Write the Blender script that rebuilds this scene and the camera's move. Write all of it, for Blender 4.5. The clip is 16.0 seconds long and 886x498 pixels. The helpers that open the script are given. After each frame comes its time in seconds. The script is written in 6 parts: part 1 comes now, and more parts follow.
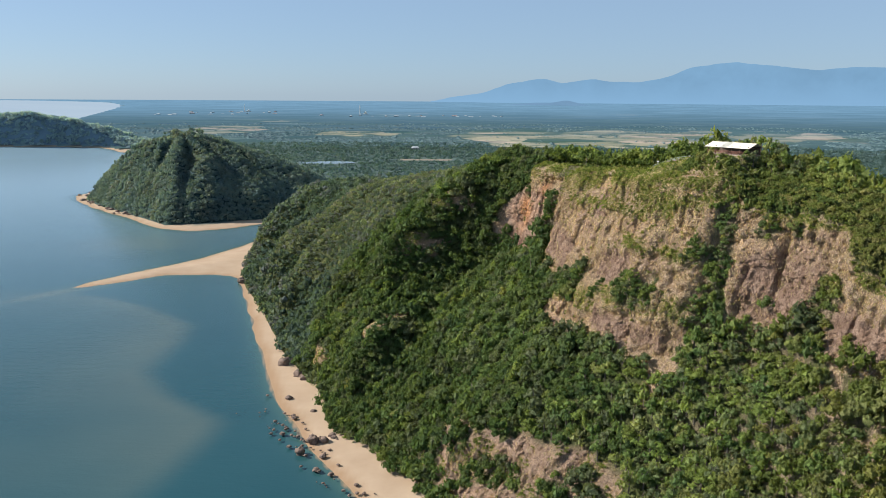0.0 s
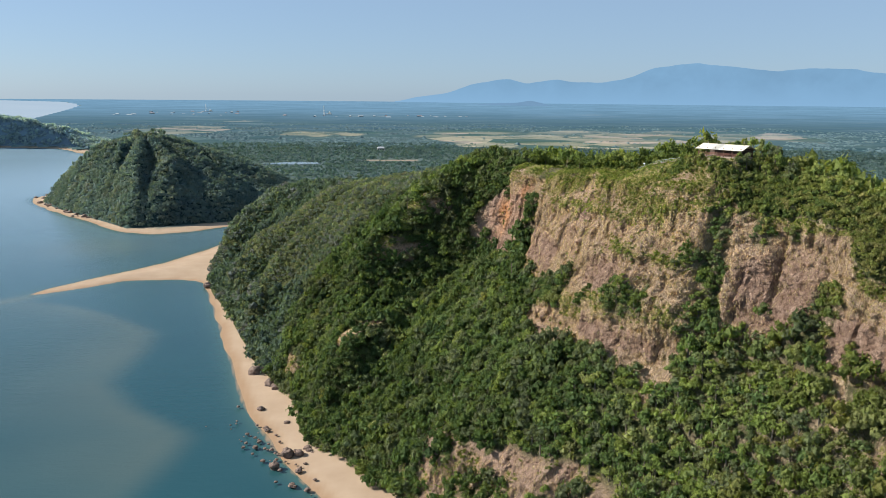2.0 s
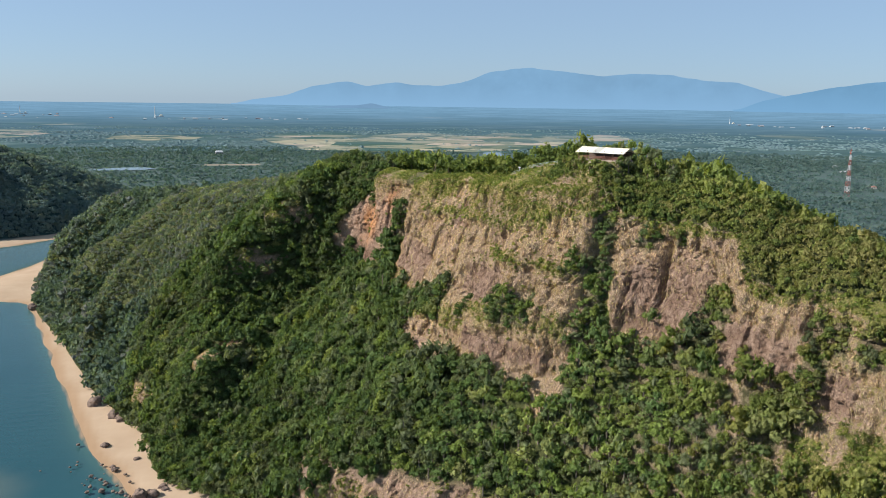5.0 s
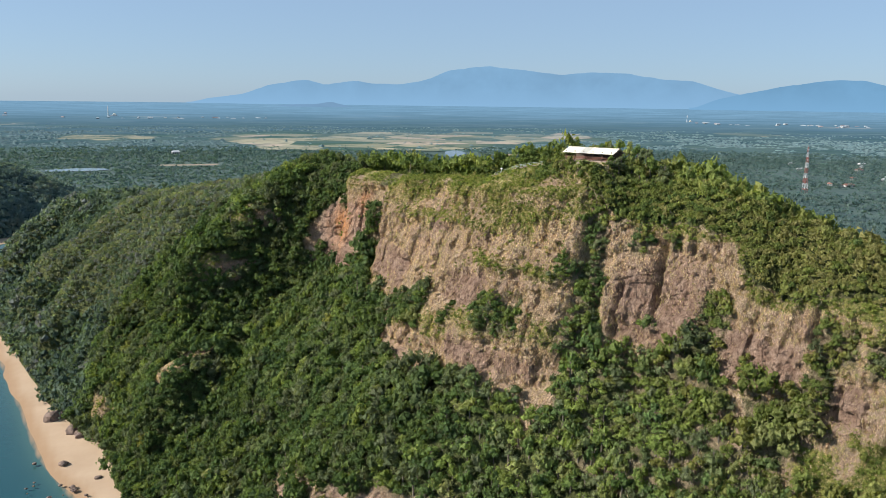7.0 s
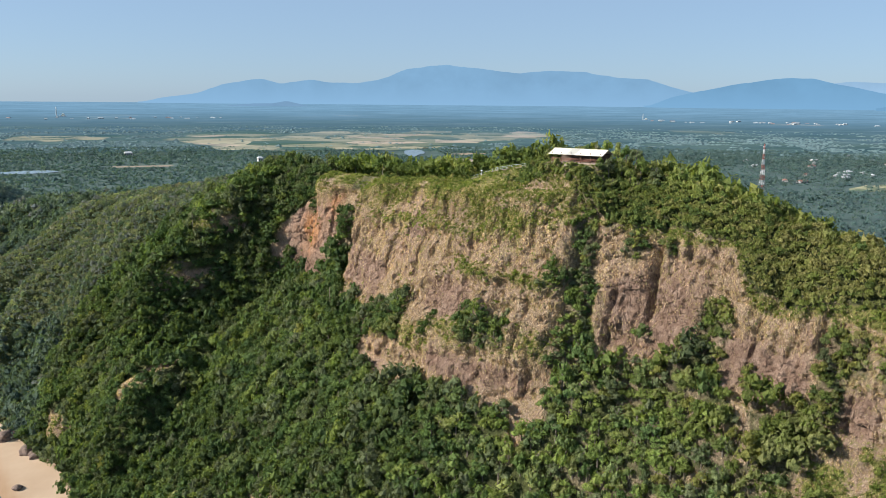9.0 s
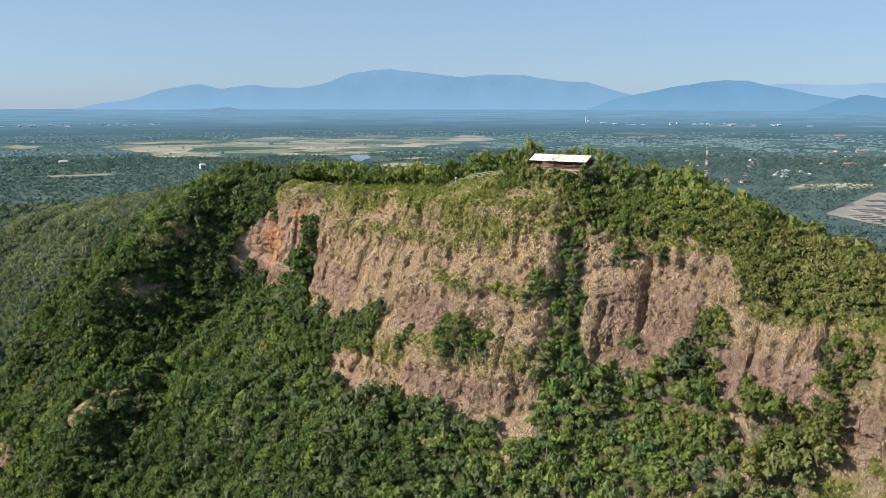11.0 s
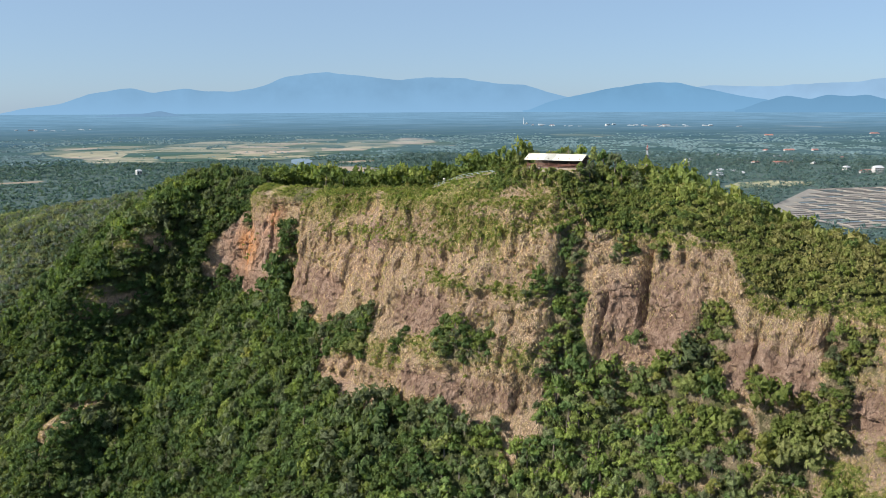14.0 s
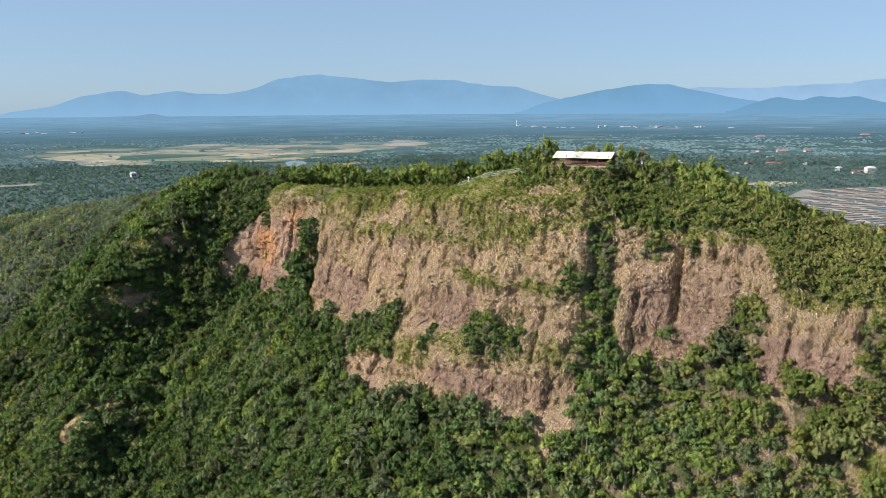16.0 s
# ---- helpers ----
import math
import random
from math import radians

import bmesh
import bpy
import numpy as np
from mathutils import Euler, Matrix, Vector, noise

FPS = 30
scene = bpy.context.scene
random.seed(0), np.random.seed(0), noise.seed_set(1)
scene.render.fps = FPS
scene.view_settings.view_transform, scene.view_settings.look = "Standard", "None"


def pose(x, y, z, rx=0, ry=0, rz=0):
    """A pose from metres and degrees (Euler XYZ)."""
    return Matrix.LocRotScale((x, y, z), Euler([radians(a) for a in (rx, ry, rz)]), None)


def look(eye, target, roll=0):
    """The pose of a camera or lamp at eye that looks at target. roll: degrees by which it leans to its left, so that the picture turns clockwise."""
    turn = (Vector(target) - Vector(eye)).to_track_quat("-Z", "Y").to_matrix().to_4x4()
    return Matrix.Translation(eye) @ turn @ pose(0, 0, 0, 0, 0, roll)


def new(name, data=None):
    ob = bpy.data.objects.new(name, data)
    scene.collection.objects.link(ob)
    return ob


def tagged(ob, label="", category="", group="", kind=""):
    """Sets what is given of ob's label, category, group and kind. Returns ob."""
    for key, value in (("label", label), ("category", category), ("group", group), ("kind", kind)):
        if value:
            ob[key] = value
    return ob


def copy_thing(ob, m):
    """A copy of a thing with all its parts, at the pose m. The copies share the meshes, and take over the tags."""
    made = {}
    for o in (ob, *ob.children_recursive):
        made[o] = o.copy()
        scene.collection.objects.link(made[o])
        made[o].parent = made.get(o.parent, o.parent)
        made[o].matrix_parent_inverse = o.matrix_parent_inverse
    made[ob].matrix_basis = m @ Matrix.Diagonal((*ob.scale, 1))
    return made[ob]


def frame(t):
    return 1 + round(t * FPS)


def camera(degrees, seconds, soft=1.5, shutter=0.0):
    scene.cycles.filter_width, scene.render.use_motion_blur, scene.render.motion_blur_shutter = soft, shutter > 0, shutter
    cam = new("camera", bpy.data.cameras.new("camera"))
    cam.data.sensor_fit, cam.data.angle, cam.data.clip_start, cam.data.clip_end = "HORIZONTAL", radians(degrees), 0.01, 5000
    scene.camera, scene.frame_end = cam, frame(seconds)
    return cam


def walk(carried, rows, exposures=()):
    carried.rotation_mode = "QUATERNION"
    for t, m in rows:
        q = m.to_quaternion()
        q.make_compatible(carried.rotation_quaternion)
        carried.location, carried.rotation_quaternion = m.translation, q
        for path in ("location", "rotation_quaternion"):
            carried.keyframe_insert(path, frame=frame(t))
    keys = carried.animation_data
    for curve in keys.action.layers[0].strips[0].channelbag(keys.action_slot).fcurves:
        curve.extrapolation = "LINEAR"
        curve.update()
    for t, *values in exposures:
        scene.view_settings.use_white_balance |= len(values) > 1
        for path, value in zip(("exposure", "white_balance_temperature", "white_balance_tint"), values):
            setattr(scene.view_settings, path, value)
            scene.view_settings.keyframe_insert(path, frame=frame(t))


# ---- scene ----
cam = camera(57.9, 16.0, soft=0.9)
PATH = [
    (0, (2.263, -2.764, 158.849), (2.249, -0.799, 158.475), 0.4),
    (0.5, (0.931, -0.011, 159.138), (0.917, 1.953, 158.763), 0.4),
    (1, (-0.834, 2.868, 159.142), (-0.841, 4.832, 158.767), 0.4),
    (1.5, (-2.378, 5.841, 158.889), (-2.347, 7.806, 158.516), 0.5),
    (2, (-4.161, 8.786, 158.832), (-4.086, 10.749, 158.459), 0.5),
    (2.5, (-5.887, 12.1, 158.592), (-5.765, 14.061, 158.221), 0.6),
    (3, (-7.36, 15.366, 158.458), (-7.17, 17.323, 158.089), 0.6),
    (3.5, (-8.96, 18.713, 158.539), (-8.683, 20.66, 158.171), 0.7),
    (4, (-10.478, 21.89, 158.549), (-10.114, 23.822, 158.183), 0.7),
    (6.5, (-16.034, 38.741, 157.961), (-15.51, 40.636, 157.598), 0.8),
    (7, (-16.898, 42.079, 158.21), (-16.341, 43.965, 157.845), 0.7),
    (7.5, (-17.645, 45.514, 158.421), (-17.062, 47.392, 158.055), 0.6),
    (8, (-18.617, 49.084, 158.325), (-18.012, 50.955, 157.959), 0.6),
    (8.5, (-19.372, 52.636, 158.24), (-18.745, 54.5, 157.874), 0.5),
    (9, (-20.078, 56.047, 158.48), (-19.422, 57.9, 158.113), 0.5),
    (11.5, (-27.624, 71.595, 158.817), (-26.807, 73.386, 158.461), -0.1),
    (12, (-29.786, 73.34, 158.675), (-28.938, 75.116, 158.319), -0.2),
    (12.5, (-32.142, 74.58, 158.413), (-31.265, 76.342, 158.06), -0.2),
    (13, (-34.986, 75.476, 158.412), (-34.081, 77.224, 158.059), -0.2),
    (13.5, (-37.681, 76.388, 158.281), (-36.763, 78.13, 157.928), -0.3),
    (14, (-40.517, 77.179, 158.085), (-39.593, 78.917, 157.735), -0.3),
    (14.5, (-43.096, 77.974, 157.718), (-42.163, 79.708, 157.369), -0.3),
    (15, (-46.042, 78.732, 157.172), (-45.105, 80.465, 156.827), -0.3),
    (15.5, (-48.714, 79.611, 156.756), (-47.773, 81.343, 156.415), -0.3),
    (16, (-51.35, 80.675, 157.135), (-50.405, 82.404, 156.79), -0.4),
]
walk(cam, [(t, look(eye, target, roll)) for t, eye, target, roll in PATH], [(0, 0.90, 6250, 10), (3, 0.92, 6250, 10), (6.5, 0.96, 6250, 10), (9, 1.0, 6250, 10), (12, 1.01, 6250, 10), (16, 1.01, 6250, 10)])

# ---------------------------------------------------------------- light
SUN_DIR = Vector((-0.825, 0.18, 0.52)).normalized()
world = bpy.data.worlds.new("world")
scene.world = world
world.use_nodes = True
wn = world.node_tree.nodes
sky = wn.new("ShaderNodeTexSky")
sky.sky_type = "NISHITA"
sky.sun_disc = False
sky.sun_elevation = math.asin(SUN_DIR.z)
sky.sun_rotation = math.atan2(SUN_DIR.x, SUN_DIR.y)
sky.altitude = 50
sky.air_density = 0.8
sky.dust_density = 0.5
sky.ozone_density = 5.0
wn["Background"].inputs["Strength"].default_value = 0.063
tint = wn.new("ShaderNodeMix")
tint.data_type, tint.blend_type = "RGBA", "MULTIPLY"
tint.inputs[0].default_value = 1.0
tint.inputs[7].default_value = (0.96, 1.0, 1.05, 1)
world.node_tree.links.new(sky.outputs["Color"], tint.inputs[6])
humid = wn.new("ShaderNodeMix")
humid.data_type = "RGBA"
humid.inputs[0].default_value = 0.60
humid.inputs[7].default_value = (3.36, 4.44, 5.5, 1)
world.node_tree.links.new(tint.outputs[2], humid.inputs[6])
world.node_tree.links.new(humid.outputs[2], wn["Background"].inputs["Color"])

sun_data = bpy.data.lights.new("sun", "SUN")
sun_data.energy = 5.0
sun_data.angle = radians(0.6)
sun_data.color = (1.0, 0.90, 0.76)
sun = new("sun", sun_data)
sun.matrix_world = look(SUN_DIR * 400, (0, 0, 0))


# ---------------------------------------------------------------- tools
def smooth01(x, a, b):
    t = np.clip((np.asarray(x, float) - a) / (b - a), 0, 1)
    return t * t * (3 - 2 * t)


def lattice(ix, iy, iz, seed):
    h = (ix.astype(np.int64) * 374761393 + iy.astype(np.int64) * 668265263 + iz.astype(np.int64) * 2147483647 + seed * 974711) & 0xFFFFFFFF
    h = ((h ^ (h >> 13)) * 1274126177) & 0xFFFFFFFF
    h = ((h ^ (h >> 16)) * 2246822519) & 0xFFFFFFFF
    return ((h ^ (h >> 15)) & 0xFFFFFF) / float(0xFFFFFF)


def vnoise(x, y, z=None, seed=0):
    """Smooth value noise, -1 to 1."""
    x, y = np.broadcast_arrays(np.atleast_1d(np.asarray(x, float)), np.atleast_1d(np.asarray(y, float)))
    z = np.zeros_like(x) if z is None else np.broadcast_to(np.asarray(z, float), x.shape)
    ix, iy, iz = np.floor(x), np.floor(y), np.floor(z)
    fx, fy, fz = [f * f * (3 - 2 * f) for f in (x - ix, y - iy, z - iz)]
    out = 0
    for dx in (0, 1):
        for dy in (0, 1):
            for dz in (0, 1):
                wgt = (fx if dx else 1 - fx) * (fy if dy else 1 - fy) * (fz if dz else 1 - fz)
                out = out + wgt * lattice(ix + dx, iy + dy, iz + dz, seed)
    return out * 2 - 1


def fbm(x, y, z=None, octaves=4, seed=0):
    out, amp, f = 0, 1.0, 1.0
    for o in range(octaves):
        out = out + amp * vnoise(x * f, y * f, None if z is None else z * f, seed + o * 17)
        amp, f = amp * 0.5, f * 2.03
    return out / 1.9


def mesh_from(name, verts, faces, material=None, smooth=False, attrs=None):
    """A mesh from arrays; faces is an (n, 3) or (n, 4) array."""
    verts, faces = np.asarray(verts, np.float32), np.asarray(faces, np.int32)
    me = bpy.data.meshes.new(name)
    k = faces.shape[1]
    me.vertices.add(len(verts))
    me.vertices.foreach_set("co", verts.ravel())
    me.loops.add(faces.size)
    me.loops.foreach_set("vertex_index", faces.ravel())
    me.polygons.add(len(faces))
    me.polygons.foreach_set("loop_start", np.arange(0, faces.size, k, dtype=np.int32))
    me.polygons.foreach_set("use_smooth", np.full(len(faces), smooth))
    for key, value in (attrs or {}).items():
        value = np.asarray(value, np.float32)
        if value.ndim == 1:
            me.attributes.new(key, "FLOAT", "POINT").data.foreach_set("value", value)
        else:
            me.attributes.new(key, "FLOAT_VECTOR", "POINT").data.foreach_set("vector", value.ravel())
    me.update(calc_edges=True)
    if material:
        me.materials.append(material)
    return me


def grid_faces(rows, cols):
    a = np.arange(rows * cols).reshape(rows, cols)
    return np.stack([a[:-1, :-1], a[:-1, 1:], a[1:, 1:], a[1:, :-1]], -1).reshape(-1, 4)


def part(name, bm, material, parent=None, label=""):
    me = bpy.data.meshes.new(name)
    bm.to_mesh(me)
    bm.free()
    me.materials.append(material)
    ob = new(name, me)
    ob.parent = parent
    if label:
        tagged(ob, label)
    return ob


def box(bm, cx, cy, cz, sx, sy, sz, m=None):
    r = bmesh.ops.create_cube(bm, size=1.0, matrix=Matrix.Translation((cx, cy, cz)) @ Matrix.Diagonal((sx, sy, sz, 1)))
    if m is not None:
        bmesh.ops.transform(bm, matrix=m, verts=r["verts"])
    return r["verts"]


def bevelled_box(cx, cy, cz, sx, sy, sz, bevel=0.02):
    bm = bmesh.new()
    box(bm, cx, cy, cz, sx, sy, sz)
    bmesh.ops.bevel(bm, geom=bm.edges[:], offset=bevel, segments=1, affect="EDGES")
    return bm


def beam(bm, a, b, thick, sides=6, thick_end=None):
    a, b = Vector(a), Vector(b)
    d = b - a
    m = Matrix.Translation((a + b) / 2) @ d.to_track_quat("Z", "Y").to_matrix().to_4x4()
    bmesh.ops.create_cone(bm, cap_ends=True, segments=sides, radius1=thick, radius2=thick if thick_end is None else thick_end, depth=d.length, matrix=m)


# The far country is drawn in towards the middle of the flight, so that all of it lies within five kilometres: beyond NEAR metres
# everything is scaled about this point, which keeps its direction.
HUB = np.array([-20.0, 40.0, 158.0])
NEAR, FAR_TRUE, FAR_DRAWN = 2200.0, 25000.0, 4900.0
SQUEEZE = (FAR_DRAWN - NEAR) / math.log(FAR_TRUE / NEAR)


def drawn_in(p):
    p = np.atleast_2d(np.asarray(p, float))
    d = p - HUB
    r = np.hypot(d[:, 0], d[:, 1])
    q = np.where(r > NEAR, (NEAR + SQUEEZE * np.log(np.maximum(r, NEAR) / NEAR)) / np.maximum(r, 1.0), 1.0)
    return HUB + d * q[:, None], q


# ---------------------------------------------------------------- materials
class Nodes:
    def __init__(self, name):
        self.mat = bpy.data.materials.new(name)
        self.mat.use_nodes = True
        self.tree = self.mat.node_tree
        self.bsdf = self.tree.nodes["Principled BSDF"]

    def add(self, kind, **inputs):
        n = self.tree.nodes.new(kind)
        for k, v in inputs.items():
            self.put(n, k, v)
        return n

    def put(self, n, key, v):
        sock = n.inputs[int(key[1:])] if key[0] == "i" and key[1:].isdigit() else n.inputs[key]
        if isinstance(v, bpy.types.NodeSocket):
            self.tree.links.new(v, sock)
        else:
            sock.default_value = v

    def attr(self, name, vector=False):
        n = self.add("ShaderNodeAttribute")
        n.attribute_name = name
        return n.outputs["Vector" if vector else "Fac"]

    def noise(self, scale, detail=4.0, rough=0.55, vector=None, stretch=None, lo=0.0, hi=1.0):
        if vector is None:
            vector = self.add("ShaderNodeNewGeometry").outputs["Position"]
        if stretch is not None:
            m = self.add("ShaderNodeVectorMath", i0=vector, i1=stretch)
            m.operation = "MULTIPLY"
            vector = m.outputs[0]
        n = self.add("ShaderNodeTexNoise", Vector=vector, Scale=scale, Detail=detail, Roughness=rough)
        return self.ramp(n.outputs["Fac"], lo, hi) if (lo, hi) != (0.0, 1.0) else n.outputs["Fac"]

    def warped(self, scale, amount, stretch):
        geo = self.add("ShaderNodeNewGeometry").outputs["Position"]
        nz = self.add("ShaderNodeTexNoise", Vector=geo, Scale=scale, Detail=3.0)
        sc = self.add("ShaderNodeVectorMath", i0=nz.outputs["Color"], i1=(amount, amount, amount))
        sc.operation = "MULTIPLY"
        ad = self.add("ShaderNodeVectorMath", i0=geo, i1=sc.outputs[0])
        st = self.add("ShaderNodeVectorMath", i0=ad.outputs[0], i1=stretch)
        st.operation = "MULTIPLY"
        return st.outputs[0]

    def ramp(self, value, lo, hi, a=0.0, b=1.0):
        n = self.add("ShaderNodeMapRange", i0=value, i1=lo, i2=hi, i3=a, i4=b)
        return n.outputs[0]

    def math(self, op, a, b=0.0):
        n = self.add("ShaderNodeMath", i0=a, i1=b)
        n.operation = op
        return n.outputs[0]

    def mix(self, fac, a, b):
        n = self.add("ShaderNodeMix")
        n.data_type = "RGBA"
        self.put(n, "i0", fac)
        self.put(n, "i6", a if isinstance(a, bpy.types.NodeSocket) else (*a, 1))
        self.put(n, "i7", b if isinstance(b, bpy.types.NodeSocket) else (*b, 1))
        return n.outputs[2]

    def bump(self, height, strength=0.5, distance=0.1):
        n = self.add("ShaderNodeBump", Height=height, Strength=strength, Distance=distance)
        self.put(self.bsdf, "Normal", n.outputs[0])

    def done(self, color, rough=0.8, spec=0.3, metal=0.0):
        self.put(self.bsdf, "Base Color", color if isinstance(color, bpy.types.NodeSocket) else (*color, 1))
        self.put(self.bsdf, "Roughness", rough)
        self.put(self.bsdf, "Specular IOR Level", spec)
        self.put(self.bsdf, "Metallic", metal)
        return self.mat


def plain_material(name, color, color2=None, scale=2.0, rough=0.7, spec=0.3, metal=0.0, bump=0.0):
    n = Nodes(name)
    v = n.noise(scale, 5.0, 0.6, lo=0.35, hi=0.68)
    c2 = color2 or tuple(c * 0.7 for c in color)
    if bump:
        n.bump(n.noise(scale * 4), bump, 0.05)
    return n.done(n.mix(v, color, c2), rough, spec, metal)


def foliage_material(name, shades, source="tone", sheen=0.0, vary=1.0):
    """Leaves: the hue goes from plant to plant by a row of shades, the brightness from spray to spray."""
    n = Nodes(name)
    tone = n.attr("tone") if source == "tone" else n.add("ShaderNodeObjectInfo").outputs["Random"]
    leaf = n.add("ShaderNodeNewGeometry").outputs["Random Per Island"]
    ramp = n.add("ShaderNodeValToRGB", Fac=tone)
    el = ramp.color_ramp.elements
    el[0].position, el[0].color = 0.0, (*shades[0], 1)
    el[1].position, el[1].color = 1.0, (*shades[-1], 1)
    for i, c in enumerate(shades[1:-1]):
        e = el.new((i + 1) / (len(shades) - 1))
        e.color = (*c, 1)
    patch = n.noise(0.04, 3.0, lo=0.36, hi=0.64)
    fine = n.noise(4.5, 5.0, 0.75, lo=0.36, hi=0.64)
    patch = n.math("MULTIPLY", n.ramp(patch, 0.0, 1.0, 0.82, 1.18), n.ramp(fine, 0.0, 1.0, 1 - 0.45 * vary, 1 + 0.62 * vary))
    bright = n.math("MULTIPLY", n.ramp(leaf, 0.0, 1.0, 1 - 0.26 * vary, 1 + 0.26 * vary), patch)
    scale = n.add("ShaderNodeVectorMath", i0=ramp.outputs["Color"])
    scale.operation = "SCALE"
    n.put(scale, "Scale", bright)
    # Pale blue sheen lays a veil of haze over distant leaves.
    if sheen:
        n.put(n.bsdf, "Sheen Weight", sheen)
        n.put(n.bsdf, "Sheen Roughness", 0.5)
        n.put(n.bsdf, "Sheen Tint", (0.75, 0.9, 1.0, 1))
    mat = n.done(scale.outputs[0], 0.8, 0.10)
    warm = n.add("ShaderNodeVectorMath", i0=scale.outputs[0], i1=(1.3, 1.3, 0.6))
    warm.operation = "MULTIPLY"
    through_leaf = n.add("ShaderNodeBsdfTranslucent", Color=warm.outputs[0])
    n.bump(fine, 0.8, 0.35)
    both = n.add("ShaderNodeMixShader", i0=0.32, i1=n.bsdf.outputs[0], i2=through_leaf.outputs[0])
    n.tree.links.new(both.outputs[0], n.tree.nodes["Material Output"].inputs["Surface"])
    return mat


def hill_material():
    n = Nodes("hill_rock_and_grass")
    rock_m, dry_m, green_m, rust_m, bare_m = n.attr("rock"), n.attr("dry"), n.attr("green"), n.attr("rust"), n.attr("bare")
    streak = n.noise(1.5, 8.0, 0.76, stretch=(1.0, 1.0, 0.24), lo=0.36, hi=0.64)
    bed = n.noise(0.9, 6.0, 0.7, stretch=(0.25, 0.25, 1.6), lo=0.40, hi=0.62)
    blot = n.noise(0.11, 4.0, 0.6, lo=0.38, hi=0.62)
    grain = n.noise(3.4, 7.0, 0.78, stretch=(1.0, 1.0, 0.55), lo=0.42, hi=0.62)
    rock = n.mix(streak, (0.155, 0.095, 0.078), (0.68, 0.475, 0.360))
    rock = n.mix(n.math("MULTIPLY", blot, 0.50), rock, (0.34, 0.205, 0.162))
    rock = n.mix(n.math("MULTIPLY", bed, 0.40), rock, (0.66, 0.46, 0.345))
    rock = n.mix(n.math("MULTIPLY", grain, 0.62), rock, (0.82, 0.63, 0.49))
    pits = n.noise(2.2, 7.0, 0.78, stretch=(1.0, 1.0, 0.35), lo=0.56, hi=0.66)
    rock = n.mix(n.math("MULTIPLY", pits, 0.75), rock, (0.085, 0.055, 0.048))
    worn = n.mix(n.noise(1.1, 6.0, 0.7, stretch=(1.0, 1.0, 0.5), lo=0.36, hi=0.64), (0.225, 0.140, 0.103), (0.470, 0.320, 0.235))
    rock = n.mix(n.math("MULTIPLY", bare_m, n.noise(0.35, 5.0, 0.65, lo=0.36, hi=0.54)), rock, worn)
    rust_f = n.math("MULTIPLY", rust_m, n.noise(0.35, 5.0, 0.6, stretch=(1.0, 1.0, 0.4), lo=0.30, hi=0.52))
    rock = n.mix(rust_f, rock, n.mix(streak, (0.50, 0.20, 0.08), (0.86, 0.47, 0.22)))
    joint = n.add("ShaderNodeTexVoronoi", Vector=n.warped(0.5, 1.2, (1.0, 1.0, 0.42)), Scale=0.34)
    joint.feature = "DISTANCE_TO_EDGE"
    open_joint = n.math("MULTIPLY", n.ramp(joint.outputs["Distance"], 0.0, 0.06, 1.0, 0.0), n.noise(0.3, 3.0, lo=0.44, hi=0.60))
    joint2 = n.add("ShaderNodeTexVoronoi", Vector=n.warped(1.3, 0.6, (1.0, 1.0, 0.4)), Scale=0.9)
    joint2.feature = "DISTANCE_TO_EDGE"
    open_joint = n.math("MAXIMUM", open_joint, n.math("MULTIPLY", n.ramp(joint2.outputs["Distance"], 0.0, 0.09, 0.8, 0.0), n.noise(0.45, 3.0, lo=0.48, hi=0.62)))
    rock = n.mix(n.math("MULTIPLY", open_joint, 0.85), rock, (0.085, 0.052, 0.045))
    straw = n.mix(n.noise(2.6, 7.0, 0.78, stretch=(1.0, 1.0, 0.45), lo=0.43, hi=0.57), (0.17, 0.115, 0.075), (0.84, 0.66, 0.47))
    tuft = n.noise(1.3, 8.0, 0.78, stretch=(1.0, 1.0, 0.45))
    dry_f = n.ramp(n.math("ADD", n.math("MULTIPLY", tuft, 1.0), dry_m), 0.70, 0.84)
    c = n.mix(dry_f, rock, straw)
    grass = n.mix(n.noise(1.6, 7.0, 0.78, lo=0.38, hi=0.62), (0.090, 0.120, 0.030), (0.44, 0.42, 0.135))
    green_f = n.ramp(n.math("ADD", n.noise(0.8, 8.0, 0.78), green_m), 0.74, 0.90)
    c = n.mix(green_f, c, grass)
    soil = n.mix(n.noise(0.5, 6.0, 0.7, lo=0.36, hi=0.64), (0.050, 0.068, 0.026), (0.150, 0.165, 0.060))
    c = n.mix(rock_m, soil, c)
    relief = n.math("ADD", n.math("MULTIPLY", streak, 1.0), n.math("MULTIPLY", grain, 0.8))
    relief = n.math("ADD", relief, n.math("MULTIPLY", bed, 0.7))
    relief = n.math("SUBTRACT", relief, n.math("MULTIPLY", pits, 0.8))
    n.bump(n.math("SUBTRACT", relief, n.math("MULTIPLY", open_joint, 1.2)), 1.0, 0.6)
    return n.done(c, 0.88, 0.15)


